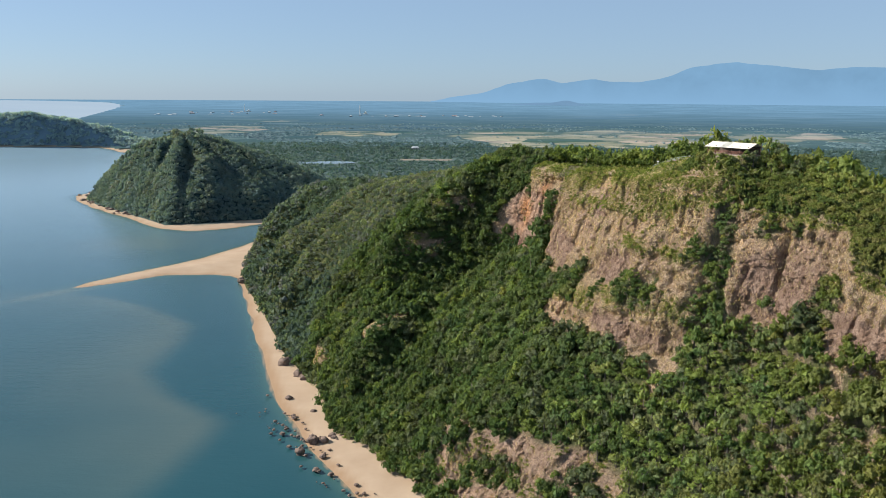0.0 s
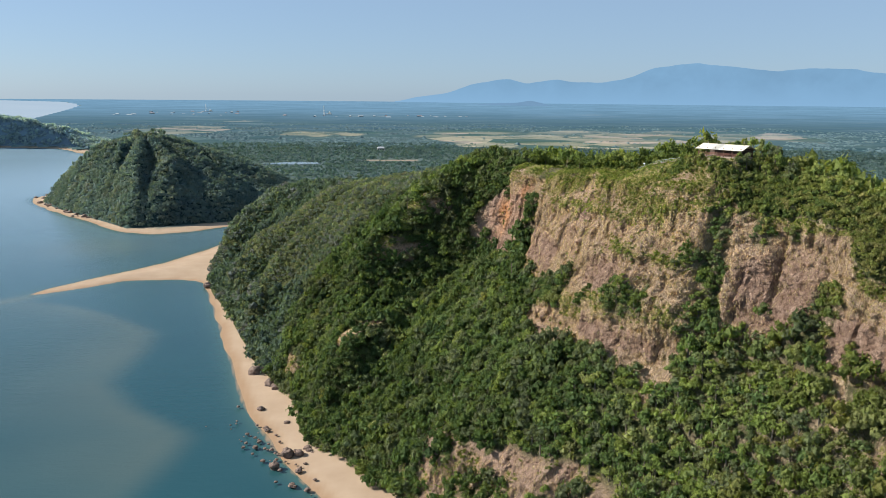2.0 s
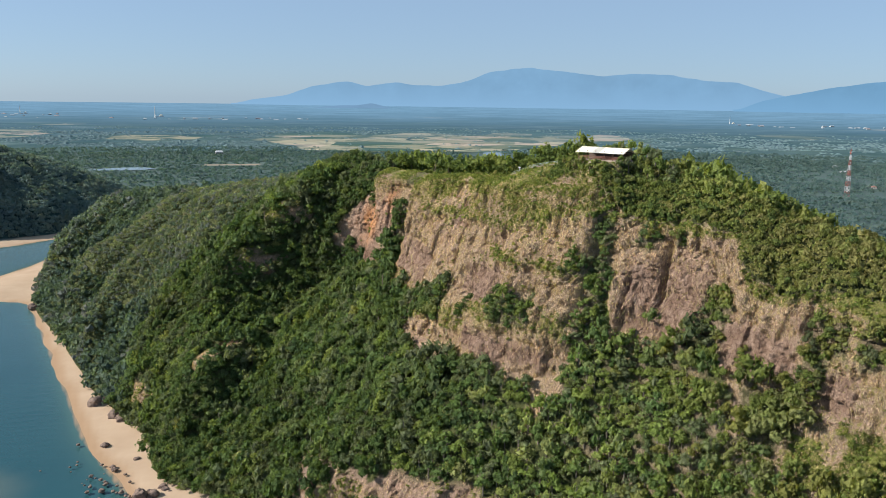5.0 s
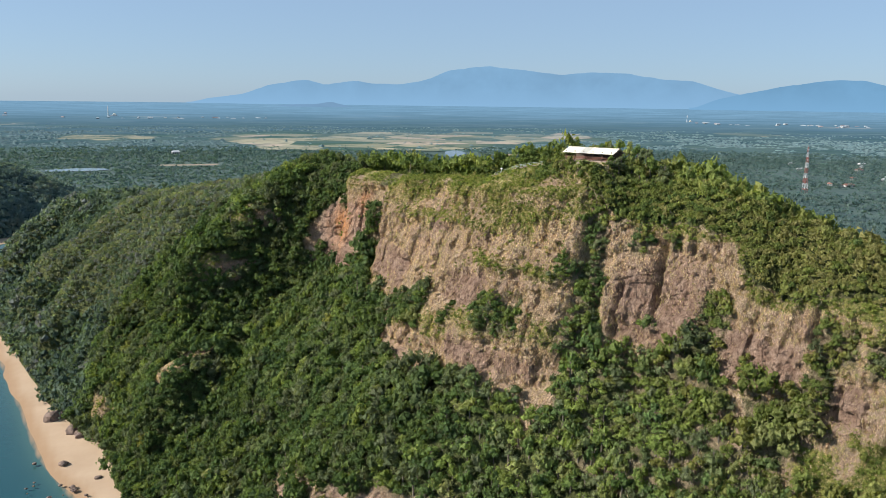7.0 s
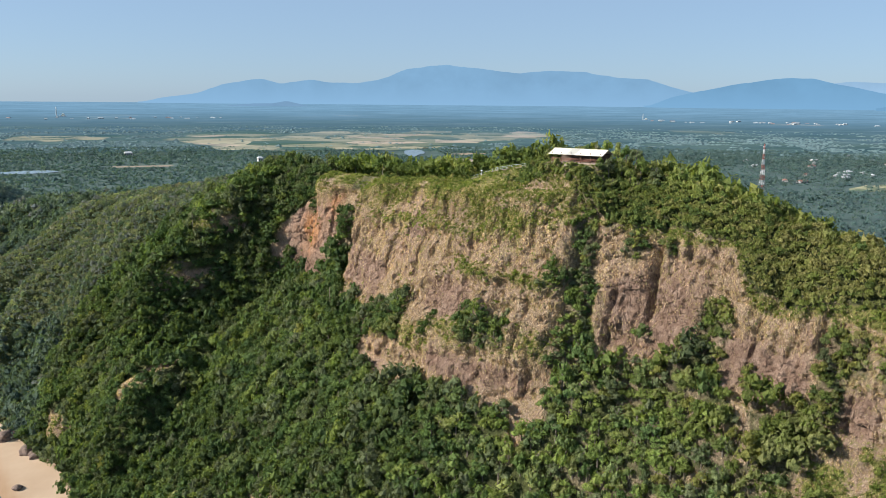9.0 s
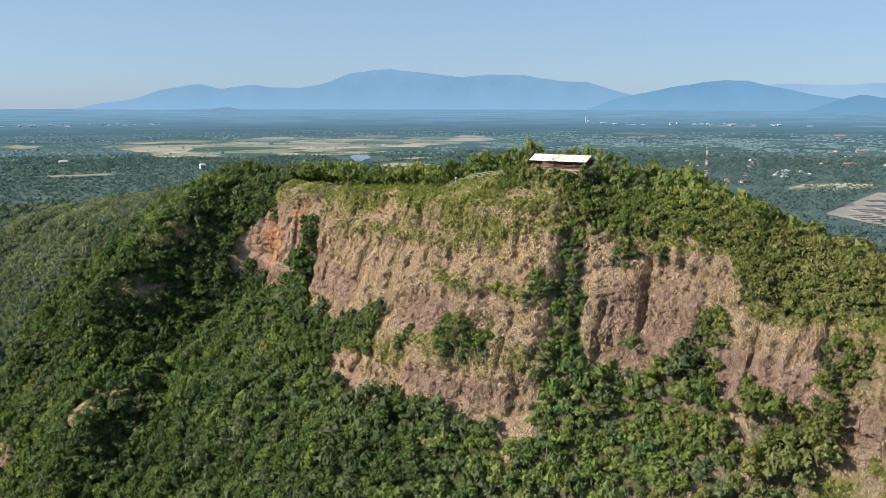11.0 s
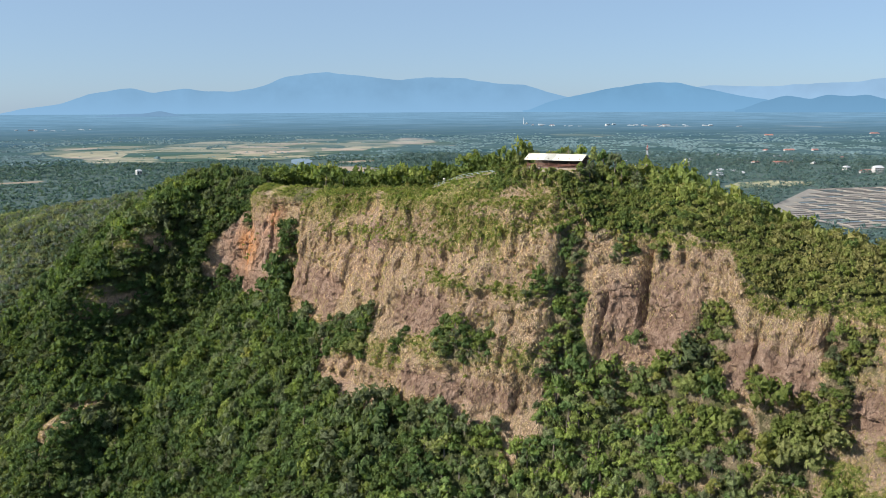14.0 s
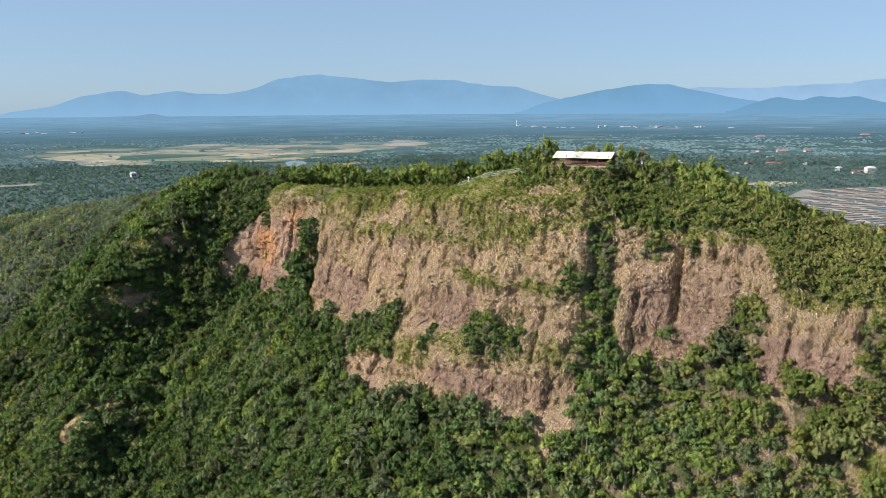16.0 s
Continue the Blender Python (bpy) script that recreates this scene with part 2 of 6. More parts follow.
def ground_material():
    n = Nodes("sand_soil_and_fields")
    geo = n.attr("geo", True)
    sand_m, field_m = n.attr("sand"), n.attr("field")
    sand = n.mix(n.noise(0.06, 5.0, 0.6, vector=geo, lo=0.3, hi=0.7), (0.37, 0.285, 0.205), (0.31, 0.23, 0.16))
    sand = n.mix(n.noise(0.9, 5.0, 0.7, vector=geo, lo=0.62, hi=0.75), sand, (0.36, 0.25, 0.16))
    wet = n.attr("wet")
    sand = n.mix(n.math("MULTIPLY", wet, 0.75), sand, (0.26, 0.165, 0.095))
    # Wooded ground is blued to paint in the haze over the plain.
    woods = n.mix(n.noise(0.012, 5.0, 0.65, vector=geo, lo=0.35, hi=0.65), (0.026, 0.052, 0.048), (0.050, 0.082, 0.068))
    vor = n.add("ShaderNodeTexVoronoi", Vector=geo, Scale=0.0065)
    cell = n.add("ShaderNodeSeparateColor", Color=vor.outputs["Color"])
    field = n.mix(n.ramp(cell.outputs[0], 0.15, 0.85), (0.070, 0.105, 0.050), (0.360, 0.320, 0.190))
    field = n.mix(n.ramp(cell.outputs[1], 0.80, 0.82), field, (0.36, 0.29, 0.21))
    field = n.mix(n.noise(0.02, 5.0, 0.6, vector=geo, lo=0.45, hi=0.60), field, (0.075, 0.105, 0.052))
    c = n.mix(n.ramp(field_m, 0.45, 0.55), woods, field)
    c = n.mix(sand_m, c, sand)
    # Faint blue sheen off the sand adds to that haze.
    n.put(n.bsdf, "Sheen Weight", n.math("MULTIPLY", n.math("SUBTRACT", 1.0, sand_m), 0.05))
    n.put(n.bsdf, "Sheen Roughness", 0.5)
    n.put(n.bsdf, "Sheen Tint", (0.75, 0.9, 1.0, 1))
    return n.done(c, 0.9, 0.15)


def sea_material():
    n = Nodes("sea_water")
    geo = n.attr("geo", True)
    shallow, silt = n.attr("shallow"), n.attr("silt")
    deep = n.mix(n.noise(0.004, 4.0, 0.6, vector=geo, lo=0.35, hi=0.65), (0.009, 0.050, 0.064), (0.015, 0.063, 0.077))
    # Far water is painted paler, for sky gleam and haze.
    deep = n.mix(n.attr("far_gleam"), deep, (0.190, 0.285, 0.355))
    c = n.mix(n.ramp(shallow, 0.0, 1.0), deep, (0.045, 0.100, 0.092))
    c = n.mix(silt, c, (0.165, 0.170, 0.125))
    c = n.mix(n.ramp(shallow, 0.80, 1.0), c, (0.26, 0.185, 0.115))
    wav = n.noise(0.10, 4.0, 0.6, vector=geo, stretch=(1.0, 2.4, 1.0))
    wav2 = n.noise(0.9, 3.0, 0.6, vector=geo)
    n.bump(n.math("ADD", n.math("MULTIPLY", wav, 3.0), wav2), 0.10, 0.5)
    m = n.done(c, 0.24, 0.5)
    n.put(n.bsdf, "IOR", 1.33)
    return m


MAT_HILL = hill_material()
MAT_GROUND = ground_material()
MAT_SEA = sea_material()
GREENS = [(0.050, 0.095, 0.034), (0.072, 0.130, 0.038), (0.107, 0.172, 0.047), (0.086, 0.146, 0.054), (0.138, 0.209, 0.054), (0.063, 0.112, 0.042), (0.168, 0.231, 0.062),
          (0.105, 0.153, 0.069), (0.080, 0.138, 0.042), (0.201, 0.246, 0.068), (0.128, 0.166, 0.085), (0.150, 0.214, 0.054), (0.242, 0.214, 0.085)]
GREENS = sorted([(min(1.12 * c[0], 0.93 * c[1]), c[1], 1.08 * c[2]) for c in GREENS] + [(0.30, 0.205, 0.070)], key=lambda c: c[0] + c[1] + c[2])
MAT_LEAF = foliage_material("leaves", GREENS)
MAT_LEAF_OBJECT = foliage_material("tree_leaves", [tuple(1.25 * v for v in c) for c in GREENS[3:-2]], source="object")
MAT_SHRUB = foliage_material("shrub_leaves", [(0.110, 0.165, 0.044), (0.196, 0.246, 0.062), (0.272, 0.302, 0.084), (0.150, 0.206, 0.054), (0.330, 0.305, 0.128)])
MAT_RIDGE = foliage_material("ridge_leaves", [(0.080, 0.124, 0.042), (0.150, 0.196, 0.056), (0.112, 0.160, 0.054), (0.205, 0.244, 0.070), (0.235, 0.250, 0.088), (0.285, 0.262, 0.112)])
MAT_STRAW = foliage_material("dry_grass", [(0.40, 0.270, 0.190), (0.62, 0.460, 0.330), (0.34, 0.230, 0.155), (0.74, 0.580, 0.420), (0.46, 0.385, 0.185), (0.30, 0.290, 0.105)])
# Haze of distance is painted into these greens: bluer and paler farther off.
MAT_PLAIN_LEAF = foliage_material("hazy_plain_leaves", [(0.052, 0.100, 0.108), (0.062, 0.112, 0.116), (0.074, 0.128, 0.126), (0.088, 0.142, 0.134), (0.110, 0.158, 0.142)], sheen=0.15, vary=0.4)
MAT_FAR_LEAF = foliage_material("hazy_far_leaves", [(0.110, 0.180, 0.208), (0.126, 0.196, 0.220), (0.142, 0.212, 0.232)], sheen=0.10, vary=0.2)
MAT_CAPE_LEAF = foliage_material("hazy_cape_leaves", [(0.300, 0.410, 0.480), (0.325, 0.430, 0.490), (0.345, 0.440, 0.495)], sheen=0.3, vary=0.3)
MAT_CAPE_WOODS = plain_material("hazy_cape_woods", (0.165, 0.240, 0.295), (0.145, 0.215, 0.270), 0.014, 0.9, 0.1, bump=0.8)
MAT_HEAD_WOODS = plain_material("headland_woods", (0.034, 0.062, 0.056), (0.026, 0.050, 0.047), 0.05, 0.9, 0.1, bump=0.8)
MAT_HEAD_LEAF = foliage_material("hazy_headland_leaves", [(0.094, 0.152, 0.172), (0.116, 0.176, 0.182), (0.138, 0.196, 0.184), (0.166, 0.210, 0.182), (0.196, 0.216, 0.178)], sheen=0.30, vary=0.3)
MAT_SLOPE_LEAF = foliage_material("hazy_slope_leaves", [(1.10 * c[0], 1.02 * c[1], 1.95 * c[2]) for c in GREENS], sheen=0.10)
MAT_BARK = plain_material("bark", (0.20, 0.17, 0.135), (0.09, 0.075, 0.06), 3.0, 0.9)
MAT_BOULDER = plain_material("boulder_stone", (0.20, 0.145, 0.115), (0.075, 0.055, 0.050), 0.8, 0.85, bump=0.6)

# ---------------------------------------------------------------- coast
# The shore line, land on its right hand, from behind the flight to the far bay.
COAST_NEAR = [(620, -1500), (210, -220), (135, 0), (85, 110), (50, 172), (18, 218), (-12, 258), (-37, 299), (-61, 340), (-80, 380), (-95, 414),
              (-109, 460), (-124, 507), (-146, 575), (-170, 645), (-184, 690), (-212, 700), (-253, 694), (-285, 662), (-312, 640), (-306, 662),
              (-276, 720), (-250, 751), (-224, 825), (-200, 903), (-130, 945), (-60, 960), (-60, 990), (-140, 1000), (-218, 1010)]
COAST_FAR = [(-262, 952), (-308, 929), (-352, 952), (-400, 1010), (-457, 1070), (-520, 1140), (-572, 1215), (-592, 1262), (-575, 1340), (-500, 1480),
             (-480, 1700), (-640, 2050), (-800, 2230), (-870, 2215), (-915, 2225), (-955, 2300), (-1045, 2415), (-1200, 2451), (-1362, 2431), (-1650, 2450),
             (-1900, 2700), (-1850, 3200), (-1950, 3800), (-2123, 4390), (-2530, 5605), (-3267, 7729), (-4309, 10642), (-5300, 13027), (-7055, 16579),
             (-9500, 19000), (-14000, 22000)]
COAST = np.array(COAST_NEAR + COAST_FAR, float)
# finer, slightly uneven shore
_t = np.arange(len(COAST))
_u = np.linspace(0, len(COAST) - 1, (len(COAST) - 1) * 6 + 1)
SHORE = np.stack([np.interp(_u, _t, COAST[:, k]) for k in (0, 1)], 1)
for _k in range(3):
    SHORE[1:-1] = (SHORE[:-2] + 2 * SHORE[1:-1] + SHORE[2:]) / 4
LAND = np.vstack([SHORE, [(-14000, 60000), (60000, 60000), (60000, -3000), (620, -3000)]])


def shore_distance(x, y):
    """Metres from the shore, positive on land."""
    x, y = np.ravel(x), np.ravel(y)
    best = np.full(x.shape, 1e12)
    for (ax, ay), (bx, by) in zip(SHORE[:-1], SHORE[1:]):
        dx, dy = bx - ax, by - ay
        t = np.clip(((x - ax) * dx + (y - ay) * dy) / (dx * dx + dy * dy + 1e-9), 0, 1)
        best = np.minimum(best, (x - ax - t * dx) ** 2 + (y - ay - t * dy) ** 2)
    inside = np.zeros(x.shape, bool)
    n = len(LAND)
    for i in range(n):
        (ax, ay), (bx, by) = LAND[i], LAND[(i + 1) % n]
        if ay != by:
            inside ^= ((ay > y) != (by > y)) & (x < (bx - ax) * (y - ay) / (by - ay) + ax)
    return np.sqrt(best) * np.where(inside, 1, -1)


# ---------------------------------------------------------------- the plain: one sheet of ground to the horizon
az_dense = np.arange(-34, 62.01, 0.38)
AZ = np.radians(np.concatenate([np.arange(-178, -34, 6.0), az_dense, np.arange(66, 181, 6.0), [182.0]]))
RAD = np.concatenate([np.linspace(0.02, 240, 16), np.arange(246, 1420, 7.5), 1420 * 1.018 ** np.arange(0, 162)])
RAD = np.append(RAD[RAD < FAR_TRUE], FAR_TRUE)
rr, aa = np.meshgrid(RAD, AZ, indexing="ij")
gx, gy = HUB[0] + rr * np.sin(aa), HUB[1] + rr * np.cos(aa)
sd = shore_distance(gx, gy) + (vnoise(gx.ravel() / 23, gy.ravel() / 23, seed=5) * 2.5) * (rr.ravel() < 1500)
rad = rr.ravel()
gz = np.where(sd > 0, np.minimum(sd * 0.075, 2.6) + 0.8 * smooth01(sd, 18, 60), np.maximum(sd * 0.09, -8.0))
gz = gz + np.where(sd > 40, 0.6 * vnoise(gx.ravel() / 60, gy.ravel() / 60, seed=8), 0)
field_noise = fbm(gx.ravel() / 520, gy.ravel() / 900, octaves=4, seed=21)
field = smooth01(field_noise + 0.70 * np.exp(-(((gx.ravel() - 550) / 1300) ** 2 + ((gy.ravel() - 3350) / 700) ** 2)) - 0.42, -0.10, 0.10) * smooth01(rad, 2250, 2600) * (rad < 9000)
field = np.maximum(field, (((gx.ravel() - 1275) / 120) ** 2 + ((gy.ravel() - 1170) / 55) ** 2 < 1) * 0.9)
gpos, gq = drawn_in(np.stack([gx.ravel(), gy.ravel(), gz], 1))
beach_w = 34 + 6 * vnoise(gx.ravel() / 40, gy.ravel() / 40, seed=3) + 90 * np.exp(-(((gx.ravel() + 215) / 45) ** 2 + ((gy.ravel() - 760) / 120) ** 2))
sand = np.where(rad < 3000, 1 - smooth01(sd, beach_w * 0.85, beach_w * 1.1), 0)
for sx0, sy0, sa, sb in ((712, 1990, 60, 95), (-60, 1990, 70, 14), (820, 2240, 60, 30), (1545, 2830, 90, 50)):
    sand = np.maximum(sand, 0.75 * (((gx.ravel() - sx0) / sa) ** 2 + ((gy.ravel() - sy0) / sb) ** 2 + 0.5 * vnoise(gx.ravel() / 30, gy.ravel() / 30, seed=4) < 1))
ground = new("ground", mesh_from("ground", gpos, grid_faces(*gx.shape), MAT_GROUND, True, {
    "geo": np.stack([gx.ravel(), gy.ravel(), gz], 1), "sand": sand, "field": field, "wet": 1 - smooth01(sd, 2.0, 7.0)}))
tagged(ground, "flat green coastal plain with pale sandy beaches and dry fields", "ground", kind="structure")

# ---------------------------------------------------------------- the far plain, a hazy backdrop beyond two and a half kilometres
far_rows = RAD[RAD > 2450]
far_az = np.radians(np.arange(-34, 64, 0.25))
r3, a3 = np.meshgrid(far_rows, far_az, indexing="ij")
bx_, by_ = HUB[0] + r3.ravel() * np.sin(a3.ravel()), HUB[1] + r3.ravel() * np.cos(a3.ravel())
far_sd = shore_distance(bx_, by_)
lift = 4.5 + 5 * smooth01(r3.ravel(), 3000, 6000)
bz_ = np.where(far_sd > 15, lift, -12.0)
bpos, _q = drawn_in(np.stack([bx_, by_, bz_], 1))


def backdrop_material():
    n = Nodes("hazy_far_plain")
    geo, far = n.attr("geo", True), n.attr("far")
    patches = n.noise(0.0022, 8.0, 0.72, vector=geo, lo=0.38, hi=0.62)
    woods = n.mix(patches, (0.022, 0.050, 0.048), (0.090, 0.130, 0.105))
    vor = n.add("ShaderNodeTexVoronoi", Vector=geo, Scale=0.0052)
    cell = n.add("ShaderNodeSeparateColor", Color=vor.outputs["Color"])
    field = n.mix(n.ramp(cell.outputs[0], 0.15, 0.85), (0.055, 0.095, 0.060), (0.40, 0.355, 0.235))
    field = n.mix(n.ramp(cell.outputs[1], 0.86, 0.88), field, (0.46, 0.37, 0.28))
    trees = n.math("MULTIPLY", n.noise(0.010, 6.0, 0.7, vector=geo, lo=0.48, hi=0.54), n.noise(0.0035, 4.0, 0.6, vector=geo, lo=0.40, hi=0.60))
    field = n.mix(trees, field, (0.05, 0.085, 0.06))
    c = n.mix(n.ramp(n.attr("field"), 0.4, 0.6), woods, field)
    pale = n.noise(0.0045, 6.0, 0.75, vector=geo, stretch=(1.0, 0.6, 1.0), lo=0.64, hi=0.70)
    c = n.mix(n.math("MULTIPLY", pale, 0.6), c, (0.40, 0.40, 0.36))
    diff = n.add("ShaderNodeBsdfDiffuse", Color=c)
    # Haze painted as a glow: it takes over and pales with distance.
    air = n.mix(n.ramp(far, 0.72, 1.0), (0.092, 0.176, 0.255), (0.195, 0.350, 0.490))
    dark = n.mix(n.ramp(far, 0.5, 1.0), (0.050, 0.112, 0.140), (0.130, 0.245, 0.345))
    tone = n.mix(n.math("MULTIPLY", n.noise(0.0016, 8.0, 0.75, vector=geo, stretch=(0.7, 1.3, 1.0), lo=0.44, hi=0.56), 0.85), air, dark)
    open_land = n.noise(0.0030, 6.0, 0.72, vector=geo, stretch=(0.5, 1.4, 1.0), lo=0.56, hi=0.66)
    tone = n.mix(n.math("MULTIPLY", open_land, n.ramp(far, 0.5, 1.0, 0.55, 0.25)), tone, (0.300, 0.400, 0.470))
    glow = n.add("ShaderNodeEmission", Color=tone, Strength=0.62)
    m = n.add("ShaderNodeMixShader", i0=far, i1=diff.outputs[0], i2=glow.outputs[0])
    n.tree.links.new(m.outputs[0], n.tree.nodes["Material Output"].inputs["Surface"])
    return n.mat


far_field = smooth01(fbm(bx_ / 520, by_ / 900, octaves=4, seed=21) + 0.70 * np.exp(-(((bx_ - 550) / 1300) ** 2 + ((by_ - 3350) / 700) ** 2)) - 0.42, -0.10, 0.10) * (r3.ravel() < 8000)
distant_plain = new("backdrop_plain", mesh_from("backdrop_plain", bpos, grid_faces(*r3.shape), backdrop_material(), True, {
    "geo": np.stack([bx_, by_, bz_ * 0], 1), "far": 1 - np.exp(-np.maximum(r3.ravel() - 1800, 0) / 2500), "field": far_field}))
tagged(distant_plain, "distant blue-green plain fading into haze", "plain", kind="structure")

# the sea, one sheet just at level zero
sea_rad = np.concatenate([np.linspace(0.02, 200, 8), np.arange(212, 1300, 9.0), 1300 * 1.03 ** np.arange(0, 100)])
sea_rad = np.append(sea_rad[sea_rad < FAR_TRUE * 0.995], FAR_TRUE * 0.995)
sea_az = np.radians(np.concatenate([np.arange(-178, -40, 6.0), np.arange(-40, 12, 0.35), np.arange(12, 181, 6.0), [182.0]]))
r2, a2 = np.meshgrid(sea_rad, sea_az, indexing="ij")
sx, sy = HUB[0] + r2 * np.sin(a2), HUB[1] + r2 * np.cos(a2)
sea_d = -shore_distance(sx, sy)
fx_, fy_ = sx.ravel(), sy.ravel()
warp = 30 * fbm(fx_ / 120, fy_ / 120, octaves=3, seed=44)
edge_x = np.interp(fy_, [200, 294, 335, 371, 404, 440, 500, 539, 585, 612, 640], [-150, -116, -110, -108, -146, -171, -172, -177, -225, -268, -330])
off = edge_x - fx_ + warp * 0.15
plume = smooth01(off, -8, 16) * np.exp(-np.maximum(off, 0) / 75) * smooth01(fy_, 240, 340) * (1 - smooth01(fy_, 605, 650)) * (0.8 + 0.3 * fbm(fx_ / 40, fy_ / 40, octaves=3, seed=45))
plume = np.maximum(plume, 0.5 * np.exp(-(((fx_ + 345 + warp) / 55) ** 2 + ((fy_ - 850) / 60) ** 2)))
bar = np.exp(-(((fx_ + 318) - 0.72 * (fy_ - 625)) / 13) ** 2 - ((fy_ - 622) / 36) ** 2)
plume = np.maximum(plume, bar)
spos, _q = drawn_in(np.stack([fx_, fy_, np.zeros(fx_.shape)], 1))
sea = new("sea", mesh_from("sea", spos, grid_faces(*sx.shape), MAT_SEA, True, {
    "geo": np.stack([fx_, fy_, fx_ * 0], 1), "shallow": np.exp(-np.maximum(sea_d, 0) / 5), "silt": 0.38 * np.clip(plume, 0, 1), "far_gleam": smooth01(r2.ravel(), 380, 1700)}))
keep_rows = np.where(sea_rad > 3600)[0]
bay_az = np.where((sea_az > radians(-60)) & (sea_az < radians(14)))[0]
bay_p = drawn_in(np.stack([sx, sy, sx * 0 + 1.5], -1)[np.ix_(keep_rows, bay_az)].reshape(-1, 3))[0]
# The bay sheet glows to paint in the hazy glare over it.
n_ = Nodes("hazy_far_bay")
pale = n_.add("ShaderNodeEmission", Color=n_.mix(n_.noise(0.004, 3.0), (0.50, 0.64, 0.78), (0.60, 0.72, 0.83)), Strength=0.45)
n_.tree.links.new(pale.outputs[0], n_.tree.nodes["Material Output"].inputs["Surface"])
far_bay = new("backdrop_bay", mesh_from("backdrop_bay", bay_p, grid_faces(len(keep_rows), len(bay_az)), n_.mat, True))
tagged(far_bay, "pale far bay fading into the bright haze", "sea", kind="structure")
tagged(sea, "calm teal sea water with brownish silt plumes", "sea", kind="structure")


# ---------------------------------------------------------------- the big hill with its cliffs
ORIGIN = np.array([105.0, 240.0])
ALONG = np.array([-0.337, 0.9415])
OUT = np.array([-0.9415, -0.337])
# Lines that shape the hill, as (metres along it, metres out towards the sea, height).
CREST = [(-150, -32, 108), (-90, -17, 119), (-56, -13, 123.5), (-30, -13, 129), (-7, -12, 135), (10, -9, 138.5), (22, -6, 140.2), (40, -5, 140.2), (55, -5, 138), (72, -6, 133.8),
         (90, -8, 130.5), (130, -9, 127.5), (155, -9, 126.5), (170, -8, 126.5), (185, -9, 127), (218, -6, 127.5), (245, -7, 122), (300, -8, 113), (350, -6, 105.5),
         (420, -2, 95), (470, 4, 87), (520, 12, 81), (577, 24, 73), (612, 28, 68), (638, 30, 59), (658, 32, 42), (682, 33, 16), (705, 34, 1.5), (725, 34, -3), (800, 30, -3)]
LIP = [(-150, -14, 102), (-90, 2, 106), (-62, 5, 111), (-48, 5, 114.5), (-38, 4, 117), (-29, 1, 123.5), (-7, 1, 128), (8, 7, 131), (22, 10, 132), (40, 14, 131), (55, 12, 129), (75, 8, 128),
       (92, 3, 129), (130, 0, 125.5), (142, 0, 121), (155, -2, 123), (170, 4, 123.5), (181, -2, 120.5), (190, 0, 117), (204, 6, 112), (210, 14, 111), (219, 24, 113), (245, 22, 107),
       (300, 20, 98), (350, 22, 93), (420, 22, 86), (470, 24, 81), (577, 38, 70), (612, 41, 64), (638, 43, 54), (658, 43, 36), (682, 42, 13), (705, 40, 1.5), (725, 40, -3), (800, 40, -3)]
TOE = [(-150, 4, 82), (-90, 12, 84), (-56, 13, 85), (-30, 12, 91), (-16, 10, 91), (-4, 11, 92), (8, 20, 86), (20, 31, 74), (40, 35, 77), (55, 33, 73), (75, 33, 73),
       (92, 31, 72), (108, 26, 75), (130, 14, 87), (142, 12, 84), (155, 9, 83), (170, 11, 82), (181, 7, 82), (190, 20, 67), (203, 34, 67), (210, 42, 70), (219, 50, 85),
       (245, 46, 83), (300, 45, 77), (350, 56, 68), (420, 50, 66), (470, 52, 62), (577, 60, 54), (638, 60, 40), (658, 56, 25), (682, 51, 10), (705, 48, 1.5), (725, 48, -3), (800, 50, -3)]
BENCH = [(-150, 28, 52), (-56, 30, 56), (-10, 27, 59), (15, 39, 53), (40, 49, 53), (75, 51, 54), (108, 47, 57), (142, 55, 46), (170, 51, 47), (190, 45, 54),
         (203, 54, 55), (210, 58, 60), (219, 63, 71), (245, 67, 64), (300, 72, 57), (350, 76, 52), (420, 80, 54), (470, 80, 45), (577, 78, 37), (638, 72, 27), (658, 66, 15), (682, 59, 7), (705, 55, 1.5), (725, 55, -3), (800, 60, -3)]
BROW = [(-150, 62, 24), (-56, 60, 28), (-10, 56, 32), (18, 53, 42), (40, 60, 36), (75, 72, 27), (92, 77, 23), (108, 81, 13), (142, 88, 10), (170, 78, 17), (178, 78, 20),
        (185, 83, 42), (202, 83, 42), (218, 86, 36), (245, 91, 34), (300, 97, 28), (350, 93, 28), (420, 94, 32), (470, 91, 30), (577, 88, 16), (640, 78, 13), (682, 68, 5), (705, 62, 1.2), (725, 62, -3), (800, 70, -3)]
FOOT = [(-150, 84, 2.5), (-56, 80, 2.5), (15, 73, 2.5), (55, 80, 2.5), (92, 83, 2.5), (108, 86, 2.5), (138, 93, 2.5), (158, 102, 2.5), (177, 105, 2.5), (202, 101, 2.5), (235, 102, 2.5), (268, 107, 2.5), (300, 109, 2.5),
        (390, 108, 2.5), (470, 111, 2.5), (520, 111, 2.5), (577, 103, 2.5), (640, 88, 2.5), (690, 74, 2.0), (705, 70, 0.8), (725, 70, -3), (800, 80, -3)]


def line_at(line, s, width=3.0):
    """Height and outward place of a shaping line at s, a little rounded."""
    a = np.array(line, float)
    out = []
    for k in (1, 2):
        v = sum(np.interp(s + o, a[:, 0], a[:, k]) for o in (-width, -width / 2, 0, width / 2, width)) / 5
        out.append(v)
    return out


def along_out(s, w):
    return ORIGIN[0] + s * ALONG[0] + w * OUT[0], ORIGIN[1] + s * ALONG[1] + w * OUT[1]


